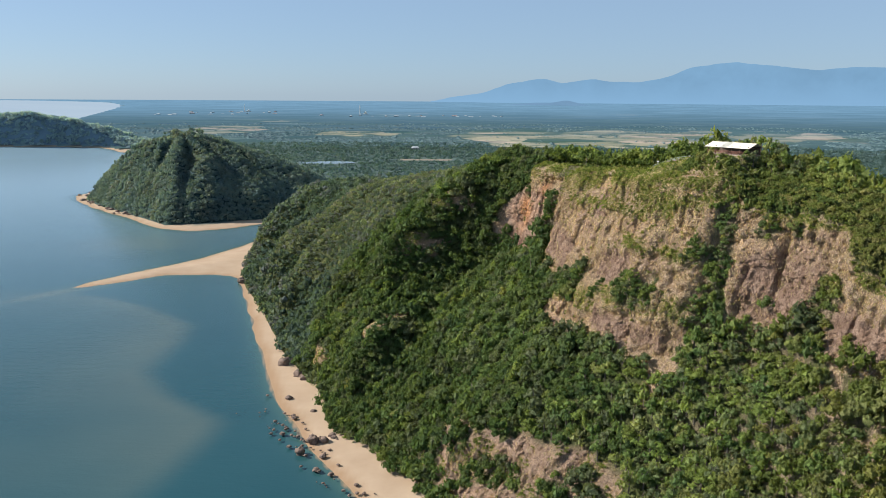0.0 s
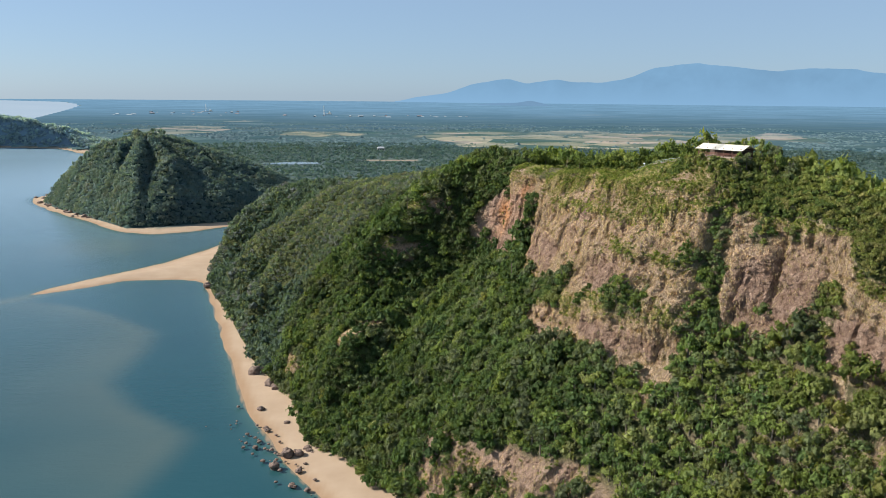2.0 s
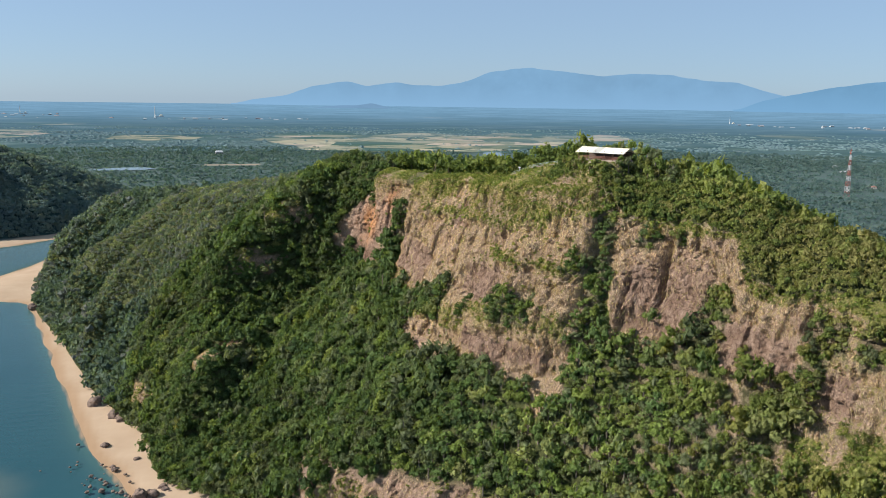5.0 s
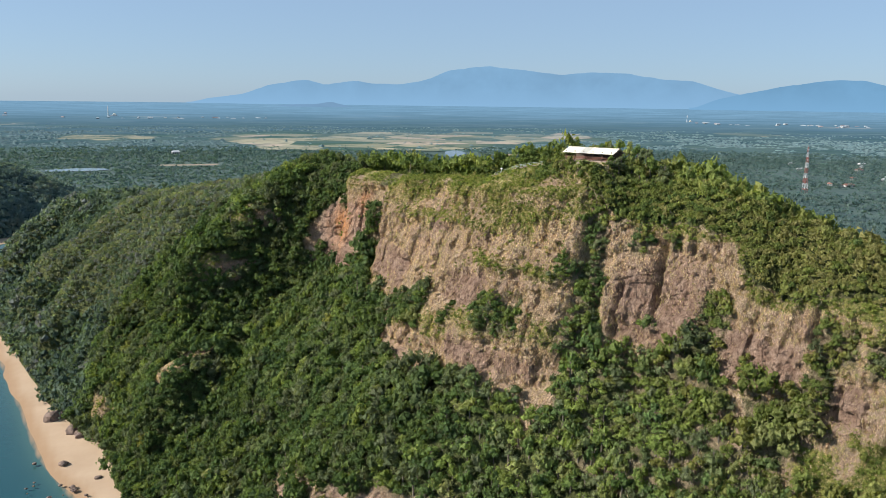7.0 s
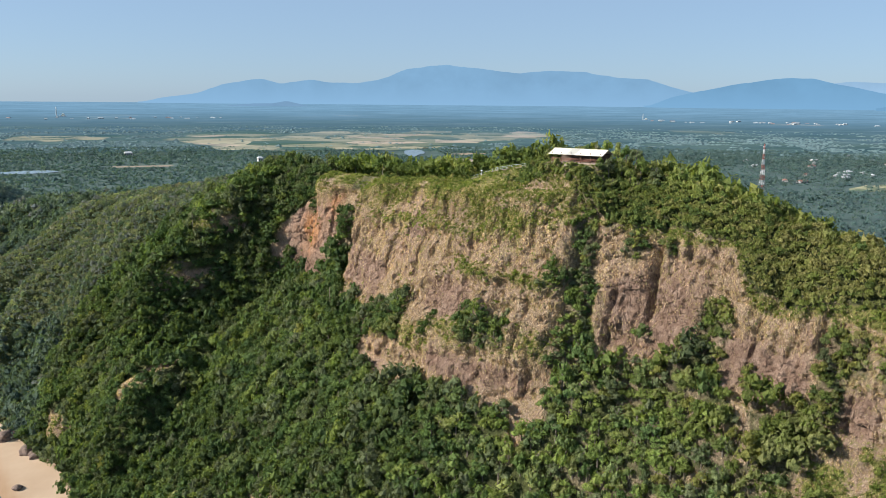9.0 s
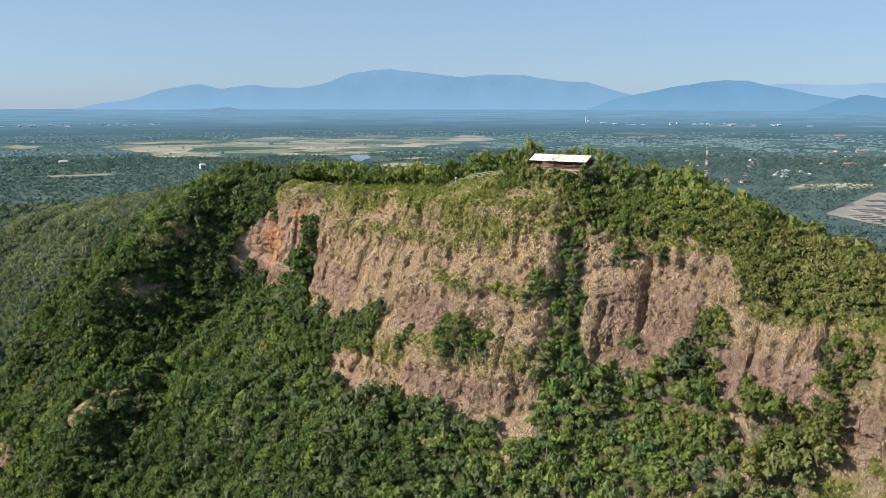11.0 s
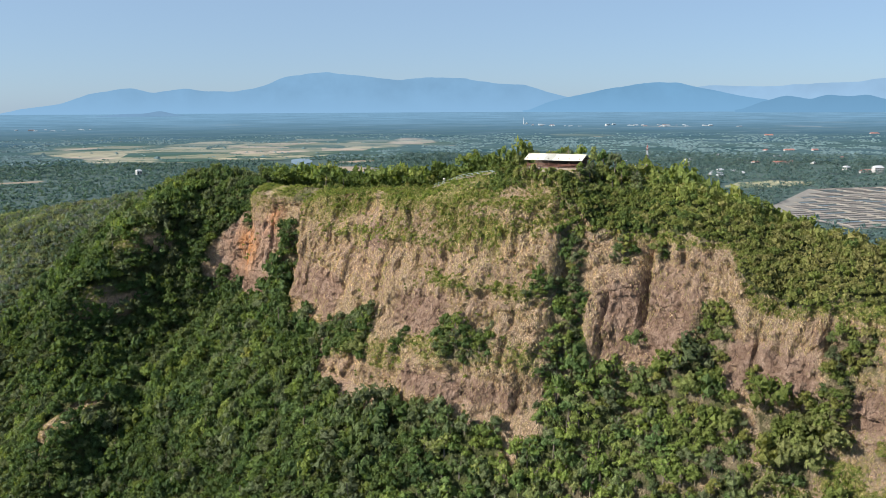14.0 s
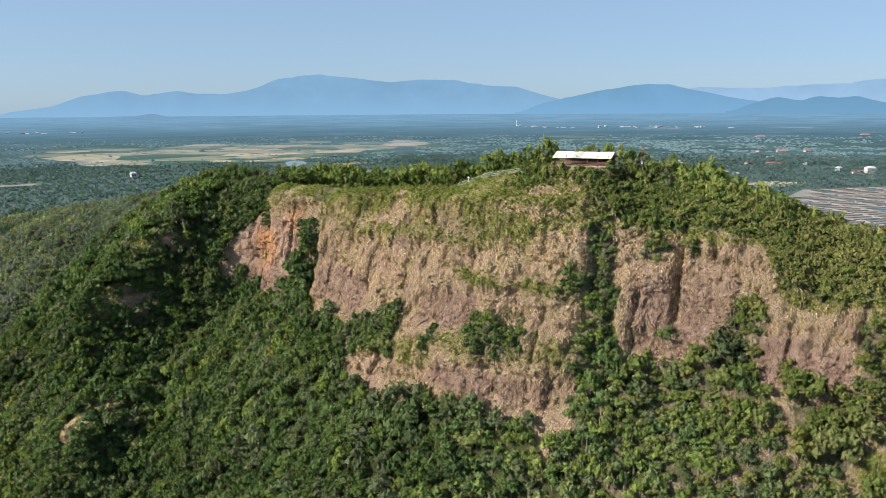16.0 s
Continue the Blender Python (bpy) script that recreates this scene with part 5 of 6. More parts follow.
def plain_trees(name, cnt, az0, az1, r0, r1, shapes, size0, size1, label, material, grove=0.0):
    az = np.radians(rng.uniform(az0, az1, cnt))
    rd = np.sqrt(rng.uniform(r0 ** 2, r1 ** 2, cnt))
    px, py = HUB[0] + rd * np.sin(az), HUB[1] + rd * np.cos(az)
    sdp = shore_distance(px, py)
    fld = fbm(px / 520, py / 900, octaves=4, seed=21) + 0.70 * np.exp(-(((px - 550) / 1300) ** 2 + ((py - 3350) / 700) ** 2)) - 0.42
    ok = (sdp > 50) & ((fld < -0.03) | (rd < 2300) | (rng.uniform(size=cnt) < 0.06))
    ok &= fbm(px / 110, py / 110, octaves=3, seed=77) > grove
    su, sv = (px - ORIGIN[0]) * ALONG[0] + (py - ORIGIN[1]) * ALONG[1], (px - ORIGIN[0]) * OUT[0] + (py - ORIGIN[1]) * OUT[1]
    ok &= ~((su < 800) & (sv > -150))
    for cx, cy, ra, rb in CLEARINGS:
        ok &= ((px - cx) / ra) ** 2 + ((py - cy) / rb) ** 2 > 1
    u, v = farm_uv(px, py)
    ok &= ~((u > np.maximum(v - 25, -270)) & (u < 580) & (v > -430) & (v < 15))
    px, py = px[ok], py[ok]
    pp, q = drawn_in(np.stack([px, py, px * 0 + 2.5], 1))
    size = rng.uniform(size0, size1, len(px))
    n = len(px)
    pl = np.stack([pp[:, 0], pp[:, 1], pp[:, 2], size * q, rng.uniform(0.7, 1.3, n) * (0.5 if r0 > 2000 else 1.0), rng.uniform(0, 6.28, n), rng.uniform(0, 1, n), rng.integers(0, len(shapes), n)], 1)
    print(name, n)
    scatter(name, shapes, pl, material, label, "forest")


FARM = np.array([1244.0, 1058.0])
FARM_A = np.array([0.97, -0.243])
FARM_B = np.array([0.243, 0.97])


def farm_uv(x, y):
    return (x - FARM[0]) * FARM_A[0] + (y - FARM[1]) * FARM_A[1], (x - FARM[0]) * FARM_B[0] + (y - FARM[1]) * FARM_B[1]


CLEARINGS = [(-285, 1885, 75, 48), (685, 2316, 80, 170), (712, 1990, 68, 105), (-60, 1990, 115, 32), (1270, 1190, 110, 45), (820, 2240, 60, 30), (1545, 2830, 90, 50)]
BUSH = [lumps(rng, 1, 0.2, 0.5, 4, 0.55, lump_r=0.85) for _ in range(5)]
FAR_BUSH = [lumps(rng, 1, 0.2, 0.4, 0, 0.5, lump_r=1.0) for _ in range(5)]
PALM = [palm(rng) for _ in range(5)]
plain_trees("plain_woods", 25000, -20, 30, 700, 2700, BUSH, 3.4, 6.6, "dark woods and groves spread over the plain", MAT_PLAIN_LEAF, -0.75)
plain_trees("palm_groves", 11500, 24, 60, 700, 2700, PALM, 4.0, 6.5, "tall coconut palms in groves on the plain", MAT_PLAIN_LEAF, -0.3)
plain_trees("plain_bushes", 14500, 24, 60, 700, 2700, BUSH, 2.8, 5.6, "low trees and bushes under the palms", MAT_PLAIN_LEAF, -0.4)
plain_trees("far_woods", 34000, -26, 60, 2500, 4600, FAR_BUSH, 8.0, 16.0, "clumps and rows of trees on the distant plain, bluish with haze", MAT_FAR_LEAF, -0.02)

# ---------------------------------------------------------------- the shelter on the summit
MAT_ROOF = plain_material("pale_roof_sheet", (0.74, 0.70, 0.58), (0.60, 0.56, 0.46), 0.6, 0.45, 0.4)
MAT_ROOF_GREY = plain_material("grey_roof_sheet", (0.42, 0.42, 0.38), (0.34, 0.34, 0.31), 0.6, 0.45, 0.4)
MAT_POST = plain_material("brown_post", (0.11, 0.060, 0.042), None, 2.0, 0.7)
MAT_RAIL = plain_material("red_brown_rail", (0.17, 0.075, 0.055), None, 2.0, 0.7)
MAT_FLOOR = plain_material("concrete_floor", (0.34, 0.28, 0.23), None, 1.0, 0.85)
MAT_WALL_DARK = plain_material("dark_back_wall", (0.10, 0.075, 0.06), None, 1.0, 0.8)

shelter = new("shelter")
shelter.matrix_world = Matrix.Translation((96.5, 265.0, 140.6)) @ Matrix.Rotation(math.atan2(-16.3, 8.6) + 0.12, 4, "Z")
tagged(shelter, "long open lookout shelter with a pale sheet-metal roof", "shelter")
L_, D_, EAVE, RISE = 17.2, 8.0, 2.45, 1.55
part("floor", bevelled_box(0, 0, 0.0, L_ - 1.2, D_ - 1.4, 0.5), MAT_FLOOR, shelter)
for side in (-1, 1):
    for i in range(12):
        x0, x1 = -L_ / 2 + L_ * i / 12, -L_ / 2 + L_ * (i + 1) / 12 + 0.04
        bm = bmesh.new()
        pts = [(x0, side * D_ / 2, EAVE), (x1, side * D_ / 2, EAVE), (x1, 0, EAVE + RISE), (x0, 0, EAVE + RISE)]
        lift_ = 0.012 * (i % 2)
        vs = [bm.verts.new((a, b, c + lift_)) for a, b, c in pts] + [bm.verts.new((a, b, c + lift_ - 0.05)) for a, b, c in pts]
        for f in ((0, 1, 2, 3), (7, 6, 5, 4), (0, 4, 5, 1), (1, 5, 6, 2), (2, 6, 7, 3), (3, 7, 4, 0)):
            bm.faces.new([vs[k] for k in f])
        bmesh.ops.recalc_face_normals(bm, faces=bm.faces[:])
        part("roof_sheet", bm, MAT_ROOF_GREY if (i in (4, 5) and side == -1) else MAT_ROOF, shelter, "weathered grey roof sheet" if (i in (4, 5) and side == -1) else "")
part("ridge_cap", bevelled_box(0, 0, EAVE + RISE + 0.03, L_ + 0.1, 0.4, 0.06), MAT_ROOF, shelter)
for i in range(6):
    for side in (-1, 1):
        bm = bmesh.new()
        x = -L_ / 2 + 0.9 + i * (L_ - 1.8) / 5
        box(bm, x, side * (D_ / 2 - 0.8), 1.55, 0.2, 0.2, 3.0)
        part("post", bm, MAT_POST, shelter)
    bm = bmesh.new()
    box(bm, x, 0, EAVE + 0.05, 0.12, D_ - 1.2, 0.18)
    part("tie_beam", bm, MAT_POST, shelter)
for side in (-1, 1):
    bm = bmesh.new()
    box(bm, 0, side * (D_ / 2 - 0.8), EAVE - 0.02, L_ - 0.8, 0.14, 0.22)
    part("eave_beam", bm, MAT_POST, shelter)
for zz_ in (0.62, 1.0, 1.32):
    bm = bmesh.new()
    box(bm, 0, -(D_ / 2 - 0.65), zz_, L_ - 1.8, 0.07, 0.13)
    part("rail", bm, MAT_RAIL, shelter)
bm = bmesh.new()
box(bm, 0, D_ / 2 - 0.85, 1.5, L_ - 1.8, 0.12, 2.5)
part("back_wall", bm, MAT_WALL_DARK, shelter)
for i in range(5):
    part("step", bevelled_box(-1.5, -D_ / 2 - 0.1 - 0.34 * i, 0.1 - 0.18 * i, 2.2, 0.4, 0.3), MAT_FLOOR, shelter)

# ---------------------------------------------------------------- the lattice mast on the plain
MAT_RED = plain_material("red_mast_paint", (0.34, 0.105, 0.085), None, 1.0, 0.5)
MAT_WHITE = plain_material("white_mast_paint", (0.56, 0.58, 0.59), None, 1.0, 0.5)
mast = new("mast")
mast.matrix_world = Matrix.Translation((1000, 1222, 2.5))
tagged(mast, "tall red and white lattice radio mast above the palms", "mast")
MAST_H, BANDS = 83.0, 9
for b_ in range(BANDS):
    bm = bmesh.new()
    h0, h1 = MAST_H * b_ / BANDS, MAST_H * (b_ + 1) / BANDS
    for j in range(2):
        a0, a1 = h0 + (h1 - h0) * j / 2, h0 + (h1 - h0) * (j + 1) / 2
        w0, w1 = 4.2 * (1 - a0 / MAST_H) + 0.8, 4.2 * (1 - a1 / MAST_H) + 0.8
        c0 = [Vector((sx_ * w0 / 1, sy_ * w0 / 1, a0)) for sx_, sy_ in ((-0.7, -0.7), (0.7, -0.7), (0.7, 0.7), (-0.7, 0.7))]
        c1 = [Vector((sx_ * w1 / 1, sy_ * w1 / 1, a1)) for sx_, sy_ in ((-0.7, -0.7), (0.7, -0.7), (0.7, 0.7), (-0.7, 0.7))]
        for k in range(4):
            beam(bm, c0[k], c1[k], 0.26, 4)
            beam(bm, c0[k], c1[(k + 1) % 4], 0.15, 4)
            beam(bm, c0[(k + 1) % 4], c1[k], 0.15, 4)
            beam(bm, c1[k], c1[(k + 1) % 4], 0.15, 4)
    part("mast_section", bm, MAT_RED if b_ % 2 == 0 else MAT_WHITE, mast, "red lattice section" if b_ % 2 == 0 else "white lattice section")
for z_ in (60, 70, 78):
    bm = bmesh.new()
    for a_ in range(3):
        box(bm, 1.9 * math.cos(a_ * 2.1), 1.9 * math.sin(a_ * 2.1), z_, 0.5, 0.5, 2.6)
    part("antenna", bm, MAT_WHITE, mast, "white panel antennas")
bm = bmesh.new()
beam(bm, (0, 0, MAST_H), (0, 0, MAST_H + 4), 0.12, 5)
part("spire", bm, MAT_RED, mast)

# ---------------------------------------------------------------- houses and halls on the plain
MAT_TILE = plain_material("red_tile_roof", (0.33, 0.165, 0.135), (0.25, 0.125, 0.105), 0.3, 0.75)
MAT_TIN = plain_material("pale_tin_roof", (0.46, 0.48, 0.49), (0.36, 0.38, 0.40), 0.2, 0.5)
MAT_PLASTER = plain_material("pale_plaster", (0.40, 0.40, 0.39), (0.31, 0.31, 0.31), 0.2, 0.85)
# Far town walls carry haze in their bluish grey colour.
MAT_FAR_WALL = plain_material("hazy_far_wall", (0.29, 0.34, 0.38), (0.23, 0.28, 0.32), 0.1, 0.9)
MAT_GLASS = plain_material("dark_window", (0.05, 0.06, 0.07), None, 1.0, 0.2, 0.5)


def house(x, y, length, depth, wall_h, turn, roof_mat, label, storeys=1, group="houses on the plain"):
    pos, q = drawn_in([(x, y, 3.0)])
    q = float(q[0])
    ob = new("house")
    ob.matrix_world = Matrix.Translation(pos[0]) @ Matrix.Rotation(turn, 4, "Z") @ Matrix.Diagonal((q, q, q, 1))
    tagged(ob, label, "house", group)
    bm = bmesh.new()
    box(bm, 0, 0, wall_h / 2, length, depth, wall_h)
    wall = part("wall", bm, MAT_PLASTER, ob)
    bm = bmesh.new()
    o, rise = 0.6, depth * 0.28
    a = [bm.verts.new(p) for p in ((-length / 2 - o, -depth / 2 - o, wall_h), (length / 2 + o, -depth / 2 - o, wall_h), (length / 2 + o, depth / 2 + o, wall_h), (-length / 2 - o, depth / 2 + o, wall_h),
                                   (-length / 2 + depth * 0.2, 0, wall_h + rise), (length / 2 - depth * 0.2, 0, wall_h + rise))]
    for f in ((0, 1, 5, 4), (2, 3, 4, 5), (1, 2, 5), (3, 0, 4), (3, 2, 1, 0)):
        bm.faces.new([a[k] for k in f])
    part("roof", bm, roof_mat, ob)
    n = max(2, int(length / 5))
    for st in range(storeys):
        for i in range(n):
            bm = bmesh.new()
            box(bm, -length / 2 + (i + 0.5) * length / n, -depth / 2 - 0.03, (st + 0.55) * wall_h / storeys, length / n * 0.45, 0.1, wall_h / storeys * 0.45)
            part("window", bm, MAT_GLASS, ob)
    return ob


RED, PALE = "low house with a red tiled roof among palms", "pale house with a light metal roof on the plain"
for x, y, l, d, h, t, red in [(1480, 1603, 26, 12, 4, 0.5, 1), (1170, 1303, 24, 10, 4, 0.2, 1), (1151, 1330, 16, 9, 4, 0.9, 1), (1433, 1447, 20, 12, 4.5, 0.3, 0), (1455, 1425, 18, 10, 4, 1.1, 0),
                              (1342, 1390, 16, 9, 4, 0.6, 0), (1320, 1345, 22, 10, 4, 0.2, 0), (1456, 1809, 18, 9, 4, 0.4, 0), (1643, 1766, 20, 10, 4, 0.1, 0), (1757, 1541, 44, 14, 5, -0.5, 1),
                              (1800, 1545, 18, 12, 4.5, 0.3, 1), (1725, 1600, 24, 12, 4, 0.2, 1), (1830, 1500, 12, 9, 4, 0.2, 0), (2273, 1941, 34, 14, 5, -0.5, 1), (2210, 1985, 20, 12, 5, 0.4, 1), (2350, 1900, 20, 12, 5, -0.3, 1),
                              (1804, 1727, 14, 9, 4, 0.4, 0), (1701, 1310, 14, 12, 9, 0.1, 0), (1675, 1240, 30, 14, 5, -0.6, 1), (1389, 1428, 14, 9, 4, 0.8, 0), (1365, 1388, 24, 9, 4, 0.3, 0),
                              (1420, 1370, 18, 9, 4, 1.2, 0), (1290, 1420, 20, 10, 4, 0.4, 1), (-98, 2367, 20, 14, 8, 0.2, 0), (215, 2084, 12, 12, 10, 0.2, 0), (3302, 2910, 44, 18, 6, -0.6, 1), (3910, 2758, 44, 18, 6, -0.6, 1),
                              (1570, 1690, 16, 9, 4, 0.7, 0), (1900, 1900, 20, 10, 4, 0.7, 0), (1990, 1750, 22, 11, 4, -0.2, 0), (2080, 1600, 20, 10, 4, 0.3, 1), (1350, 1650, 18, 9, 4, 0.1, 0)]:
    house(x, y, l, d, h, t, MAT_TILE if red else MAT_TIN, RED if red else PALE)
house(1661, 1204, 20, 16, 16, -0.5, MAT_TIN, "pale block of four storeys beside the ponds", 4)

# Tile red is greyed to paint in the haze over the towns.
MAT_FAR_TILE = plain_material("hazy_far_tiles", (0.24, 0.20, 0.21), None, 0.2, 0.8)
# towns far off: halls and blocks, a few bright marks each
for i in range(74):
    if i < 34:
        x, y = rng.uniform(3500, 4500), rng.uniform(0, 1)
        y = 9400 - 1.12 * x + rng.uniform(-350, 450)
    elif i < 52:
        x = rng.uniform(-1000, 500)
        y = 6150 + rng.uniform(-350, 350)
    else:
        x, y = rng.uniform(-2300, -1300), rng.uniform(6000, 7600)
    house(x, y, rng.uniform(12, 40), rng.uniform(10, 20), rng.uniform(5, 13), rng.uniform(-0.5, 0.3), MAT_FAR_WALL if i % 6 else MAT_FAR_TILE, "far pale hall in the hazy town" if i % 6 else "far building with a reddish roof in the town", 1, "buildings of the far towns")


def mosque(x, y, size, label):
    pos, q = drawn_in([(x, y, 3.0)])
    f = float(q[0]) * size
    ob = new("mosque")
    ob.matrix_world = Matrix.Translation(pos[0]) @ Matrix.Diagonal((f, f, f, 1))
    tagged(ob, label, "mosque")
    bm = bmesh.new()
    box(bm, 0, 0, 6, 60, 40, 12)
    part("hall", bm, MAT_WHITE, ob)
    bm = bmesh.new()
    bmesh.ops.create_uvsphere(bm, u_segments=16, v_segments=10, radius=14, matrix=Matrix.Translation((8, 0, 14)))
    part("dome", bm, MAT_ROOF, ob)
    bm = bmesh.new()
    beam(bm, (-38, 0, 0), (-38, 0, 70), 4.2, 8, 3.0)
    beam(bm, (-38, 0, 70), (-38, 0, 88), 3.4, 8, 0.2)
    part("minaret", bm, MAT_WHITE, ob)


mosque(-690, 6750, 1.0, "white mosque with a tall minaret in the far town")
mosque(-1850, 7500, 0.9, "white mosque with a slim tower in the hazy far town")
mosque(3750, 5780, 0.7, "pale mosque with a short tower on the far plain")

# ---------------------------------------------------------------- water in the plain and the fish farm
MAT_POND = plain_material("pond_water", (0.16, 0.20, 0.21), (0.11, 0.15, 0.16), 0.02, 0.18, 0.5)
MAT_MUD = plain_material("pond_mud", (0.24, 0.21, 0.19), (0.17, 0.155, 0.145), 0.05, 0.8)
MAT_BANK = plain_material("pond_bank", (0.23, 0.215, 0.195), (0.15, 0.145, 0.13), 0.3, 0.9)


def pool(cx, cy, ra, rb, turn, label):
    pts = []
    for k in range(40):
        a_ = k * math.tau / 40
        f = 1 + 0.22 * float(vnoise(np.cos(a_) * 1.7 + cx, np.sin(a_) * 1.7 + cy, seed=12)[0]) + 0.08 * math.sin(3 * a_ + cx)
        u, v = ra * f * math.cos(a_), rb * f * math.sin(a_)
        pts.append((cx + u * math.cos(turn) - v * math.sin(turn), cy + u * math.sin(turn) + v * math.cos(turn), 4.6))
    pos, _q = drawn_in(pts)
    bm = bmesh.new()
    bm.faces.new([bm.verts.new(p) for p in pos])
    ob = part("water", bm, MAT_POND)
    ob.name = "water_pool"
    tagged(ob, label, "pond", kind="structure")


pool(-285, 1885, 66, 40, 0.3, "small blue lake among woods")
pool(685, 2316, 30, 140, -0.31, "bend of a pale blue river")

bm = bmesh.new()
corners = [FARM + FARM_A * u + FARM_B * v for u, v in ((-265, -425), (570, -425), (570, 8), (5, 8), (-265, -235))]
bm.faces.new([bm.verts.new((c[0], c[1], 4.3)) for c in corners])
farm_floor = part("pond_ground", bm, MAT_BANK)
tagged(farm_floor, "brown earth banks between the fish ponds", "ground", kind="structure")


def pond_unit(mat):
    ob = new("fish_pond")
    bm = bmesh.new()
    for x0, y0, sx_, sy_ in ((0, -7.6, 44, 1.4), (0, 7.6, 44, 1.4), (-21.4, 0, 1.4, 14), (21.4, 0, 1.4, 14)):
        box(bm, x0, y0, 0.55, sx_, sy_, 1.1)
    part("bank", bm, MAT_BANK, ob)
    bm = bmesh.new()
    box(bm, 0, 0, 0.15, 42, 14, 0.3)
    part("water", bm, mat, ob)
    return ob


kinds = [(pond_unit(MAT_POND), "rectangular fish pond full of pale water"), (pond_unit(MAT_MUD), "drained rectangular fish pond with brown mud")]
turn_m = Matrix.Rotation(math.atan2(FARM_A[1], FARM_A[0]), 4, "Z")
for ob, lab in kinds:
    tagged(ob, lab, "fish pond", "ponds of the fish farm")
first = [True, True]
for i in range(16):
    for j in range(21):
        u, v = -235 + i * 50 + (j % 3) * 3, -412 + j * 20
        if u < v + 25:
            continue
        if rng.uniform() < 0.06:
            continue
        k = int(rng.uniform() < 0.72)
        c = FARM + FARM_A * u + FARM_B * v
        m = Matrix.Translation((c[0], c[1], 4.31)) @ turn_m
        if first[k]:
            kinds[k][0].matrix_world, first[k] = m, False
        else:
            copy_thing(kinds[k][0], m)

# ---------------------------------------------------------------- boulders on the beach
def boulder(x, y, r, seed, flat=0.8):
    bm = bmesh.new()
    bmesh.ops.create_icosphere(bm, subdivisions=3, radius=1.0)
    for v in bm.verts:
        n1 = noise.noise(v.co * 1.3 + Vector((seed * 3.1, 0, 0)))
        n2 = noise.noise(v.co * 3.5 + Vector((0, seed * 1.7, 0)))
        v.co *= r * (1 + 0.35 * n1 + 0.14 * n2)
        v.co.z *= flat
    ob = part("boulder", bm, MAT_BOULDER)
    ob.matrix_world = Matrix.Translation((x, y, 0.9 + r * flat * 0.25)) @ Matrix.Rotation(seed * 1.3, 4, "Z")
    tagged(ob, "dark weathered boulder on the sandy beach" if r > 1.6 else "small dark rock lying on the sand", "rock", "rocks along the beach")


ROCKS = [(-60, 346, 2.9), (-55, 346, 2.1), (-51, 350, 1.6), (-53, 352, 1.2), (-48, 352, 1.0), (-49, 348, 0.8), (-57, 350, 1.1), (-95, 455, 4.0), (-91, 456, 3.2), (-64, 334, 2.1), (-76, 354, 1.4), (-82, 400, 2.0), (-74, 373, 1.3),
         (-75, 376, 1.2), (-68, 351, 1.1), (-54, 317, 1.5), (-53, 330, 1.6), (-47, 313, 1.3), (-83, 435, 3.4), (-78, 428, 3.0), (-80, 431, 2.2), (-176, 668, 3.2), (-178, 676, 2.4), (-52, 353, 1.7), (-66, 382, 1.5),
         (-94, 403, 0.9), (-35, 304, 1.0), (-70, 340, 1.1), (-45, 322, 0.8), (-171, 666, 2.0)]
for i, (x, y, r) in enumerate(ROCKS):
    boulder(x, y, r, i + 1, 0.85 if r > 2 else 0.55)
for i in range(34):
    t_ = rng.uniform(0, 1)
    x, y = -588 + 190 * t_ + rng.normal(0, 7), 1285 - 245 * t_ - 40 * math.sin(math.pi * t_) + rng.normal(0, 7)
    boulder(x, y, rng.uniform(1.2, 4.2), 140 + i, 0.6)
for i in range(60):
    t_ = rng.uniform(0, 1)
    x, y = -28 - 62 * t_ + rng.normal(0, 5), 287 + 95 * t_ + rng.normal(0, 4)
    boulder(x - 3, y, rng.uniform(0.3, 0.95), 40 + i, 0.6)

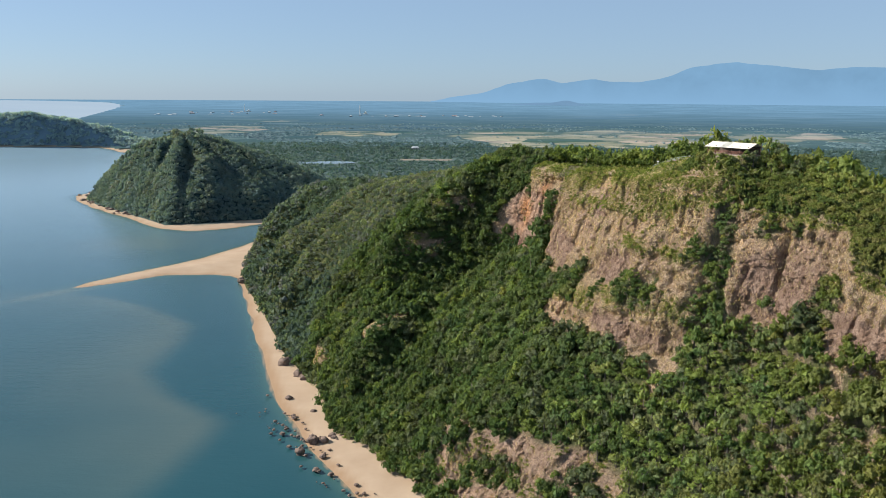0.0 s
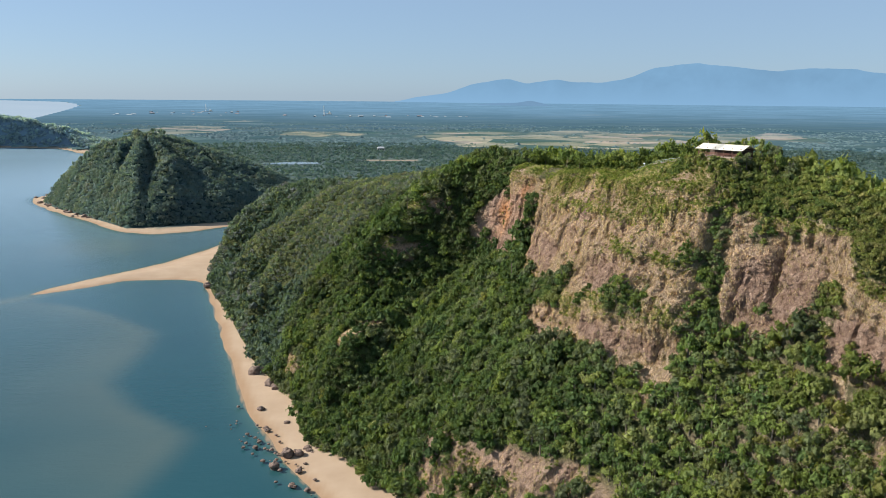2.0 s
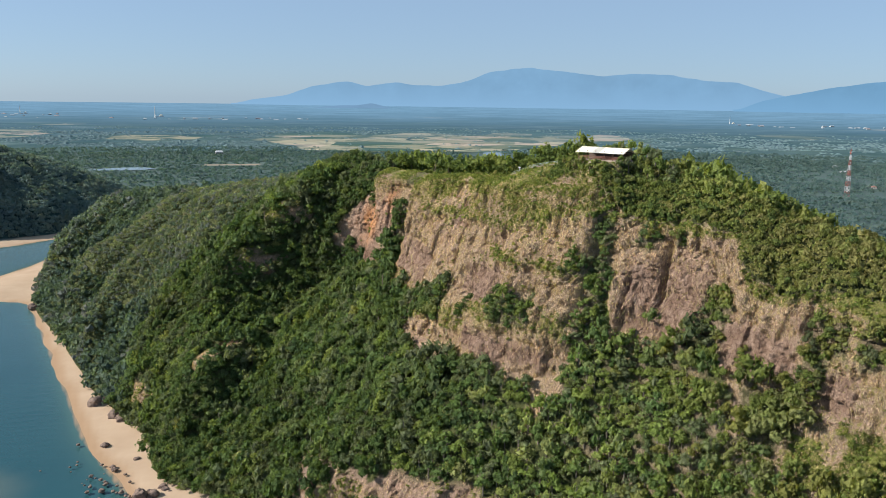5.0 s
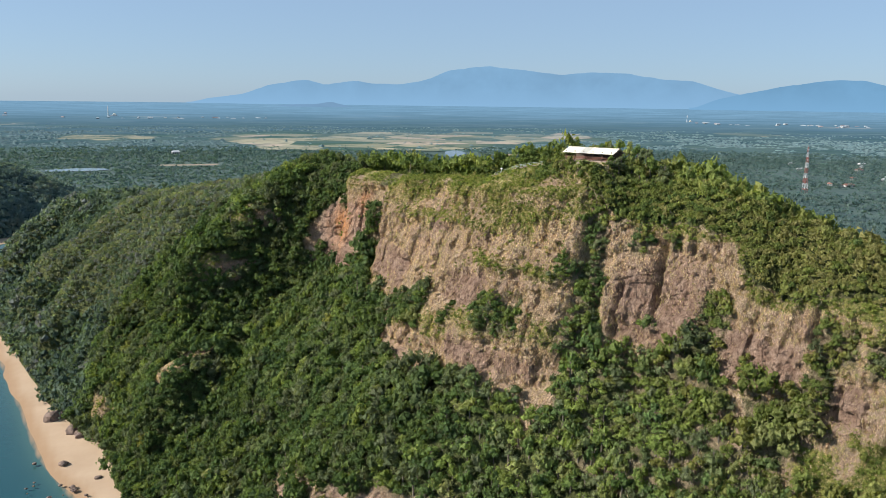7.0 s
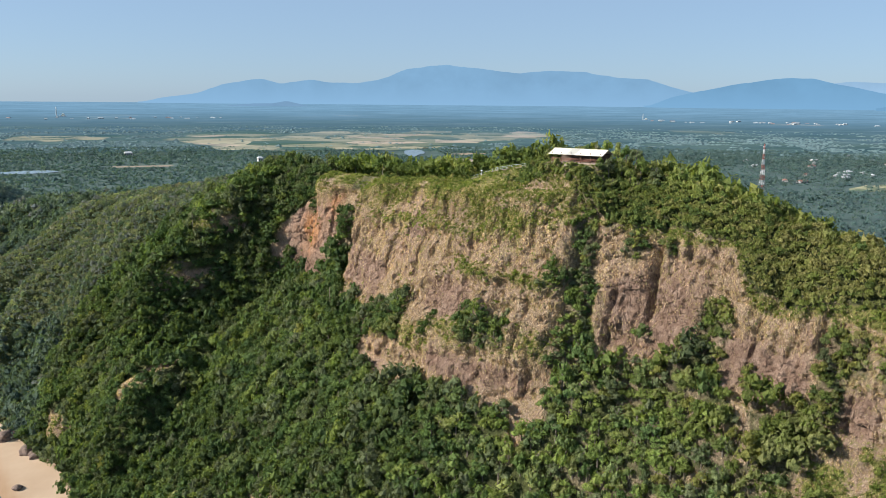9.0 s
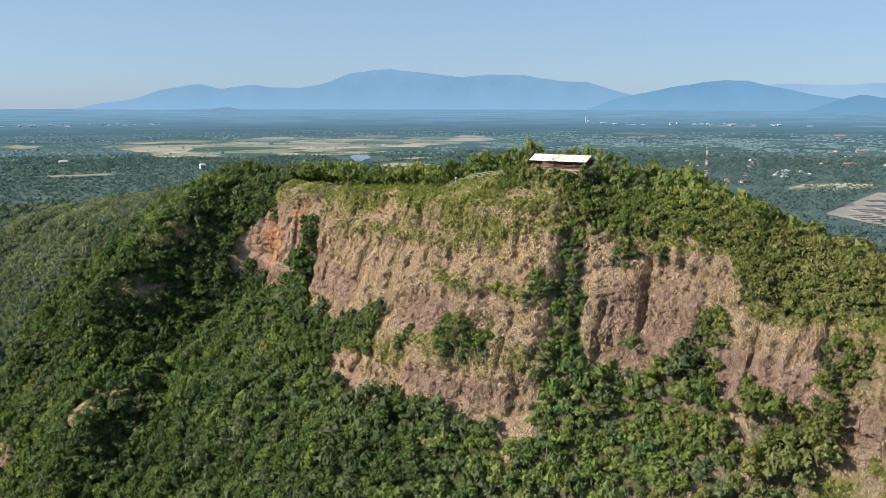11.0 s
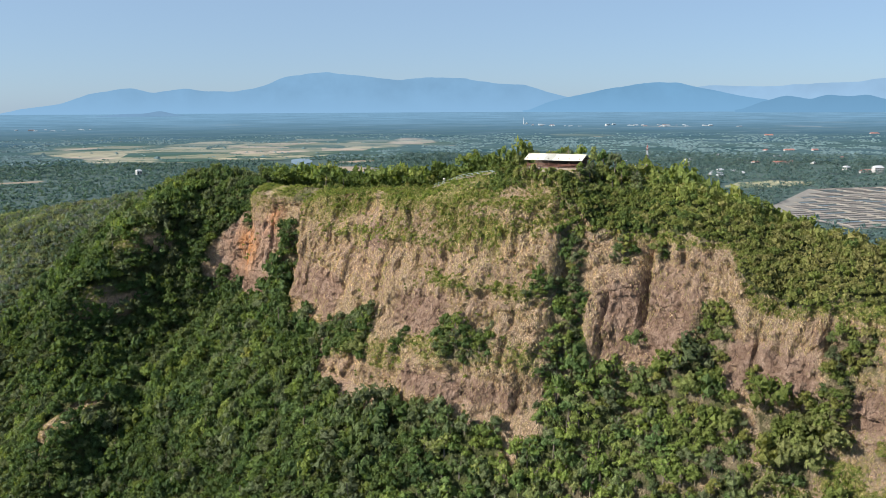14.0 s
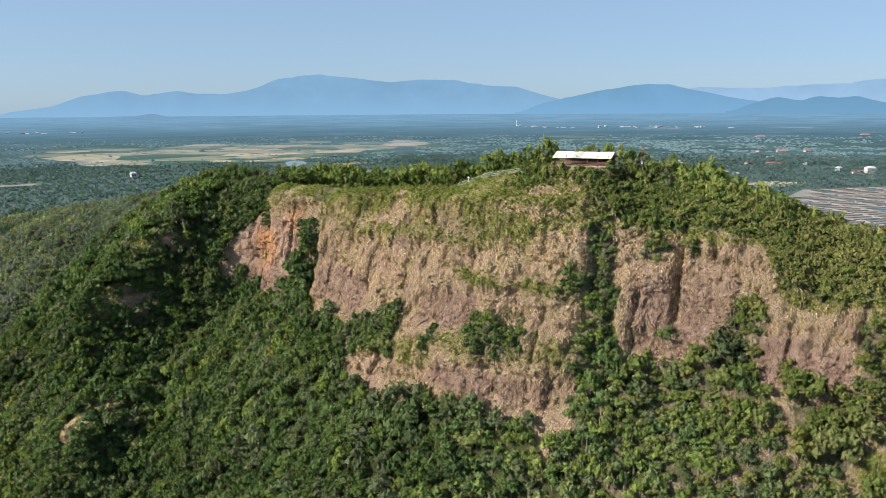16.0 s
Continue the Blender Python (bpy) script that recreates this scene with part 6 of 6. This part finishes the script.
# ---------------------------------------------------------------- the railed path along the crest
MAT_PALE_RAIL = plain_material("pale_green_rail_paint", (0.42, 0.50, 0.47), (0.34, 0.40, 0.38), 2.0, 0.5)
MAT_LAMP = plain_material("white_lamp_paint", (0.80, 0.80, 0.78), (0.66, 0.66, 0.64), 2.0, 0.45)


def crest_point(s_, w_):
    x, y = along_out(s_, w_)
    k = int(np.argmin((HP[..., 0] - x) ** 2 + (HP[..., 1] - y) ** 2))
    return Vector((x, y, HP.reshape(-1, 3)[k, 2]))


railing = new("railing")
base_ = crest_point(60, -3.5)
railing.matrix_world = Matrix.Translation(base_)
tagged(railing, "long pale green metal railing along the crest path", "railing")
knots = [crest_point(s_, -3.5 + 0.6 * math.sin(s_ / 5)) - base_ for s_ in np.arange(49, 79, 2.0)]
for a, c in zip(knots[:-1], knots[1:]):
    for up in (0.55, 1.05):
        bm = bmesh.new()
        beam(bm, a + Vector((0, 0, up)), c + Vector((0, 0, up)), 0.045, 5)
        part("rail", bm, MAT_PALE_RAIL, railing)
for a in knots:
    bm = bmesh.new()
    beam(bm, a + Vector((0, 0, -0.4)), a + Vector((0, 0, 1.12)), 0.055, 6)
    part("post", bm, MAT_PALE_RAIL, railing)
for i, (a, c) in enumerate(zip(knots[:-1], knots[1:])):
    if i % 5 == 4:
        continue
    d = c - a
    bm = bmesh.new()
    bmesh.ops.create_cube(bm, size=1.0, matrix=Matrix.Translation((a + c) / 2 + Vector((-0.9, -0.3, -0.02))) @ d.to_track_quat("X", "Z").to_matrix().to_4x4() @ Matrix.Diagonal((d.length, 1.1, 0.22, 1)))
    part("path_slab", bm, MAT_FLOOR, railing, "pale concrete path slab")
lamp = new("lamp_post")
lamp.matrix_world = Matrix.Translation(crest_point(72, -2.4))
tagged(lamp, "short white lamp post with a flat round shade", "lamp post")
bm = bmesh.new()
beam(bm, (0, 0, -0.5), (0, 0, 2.1), 0.07, 8, 0.05)
part("pole", bm, MAT_LAMP, lamp)
bm = bmesh.new()
bmesh.ops.create_cone(bm, cap_ends=True, segments=14, radius1=0.55, radius2=0.12, depth=0.28, matrix=Matrix.Translation((0, 0, 2.2)))
part("shade", bm, MAT_LAMP, lamp)
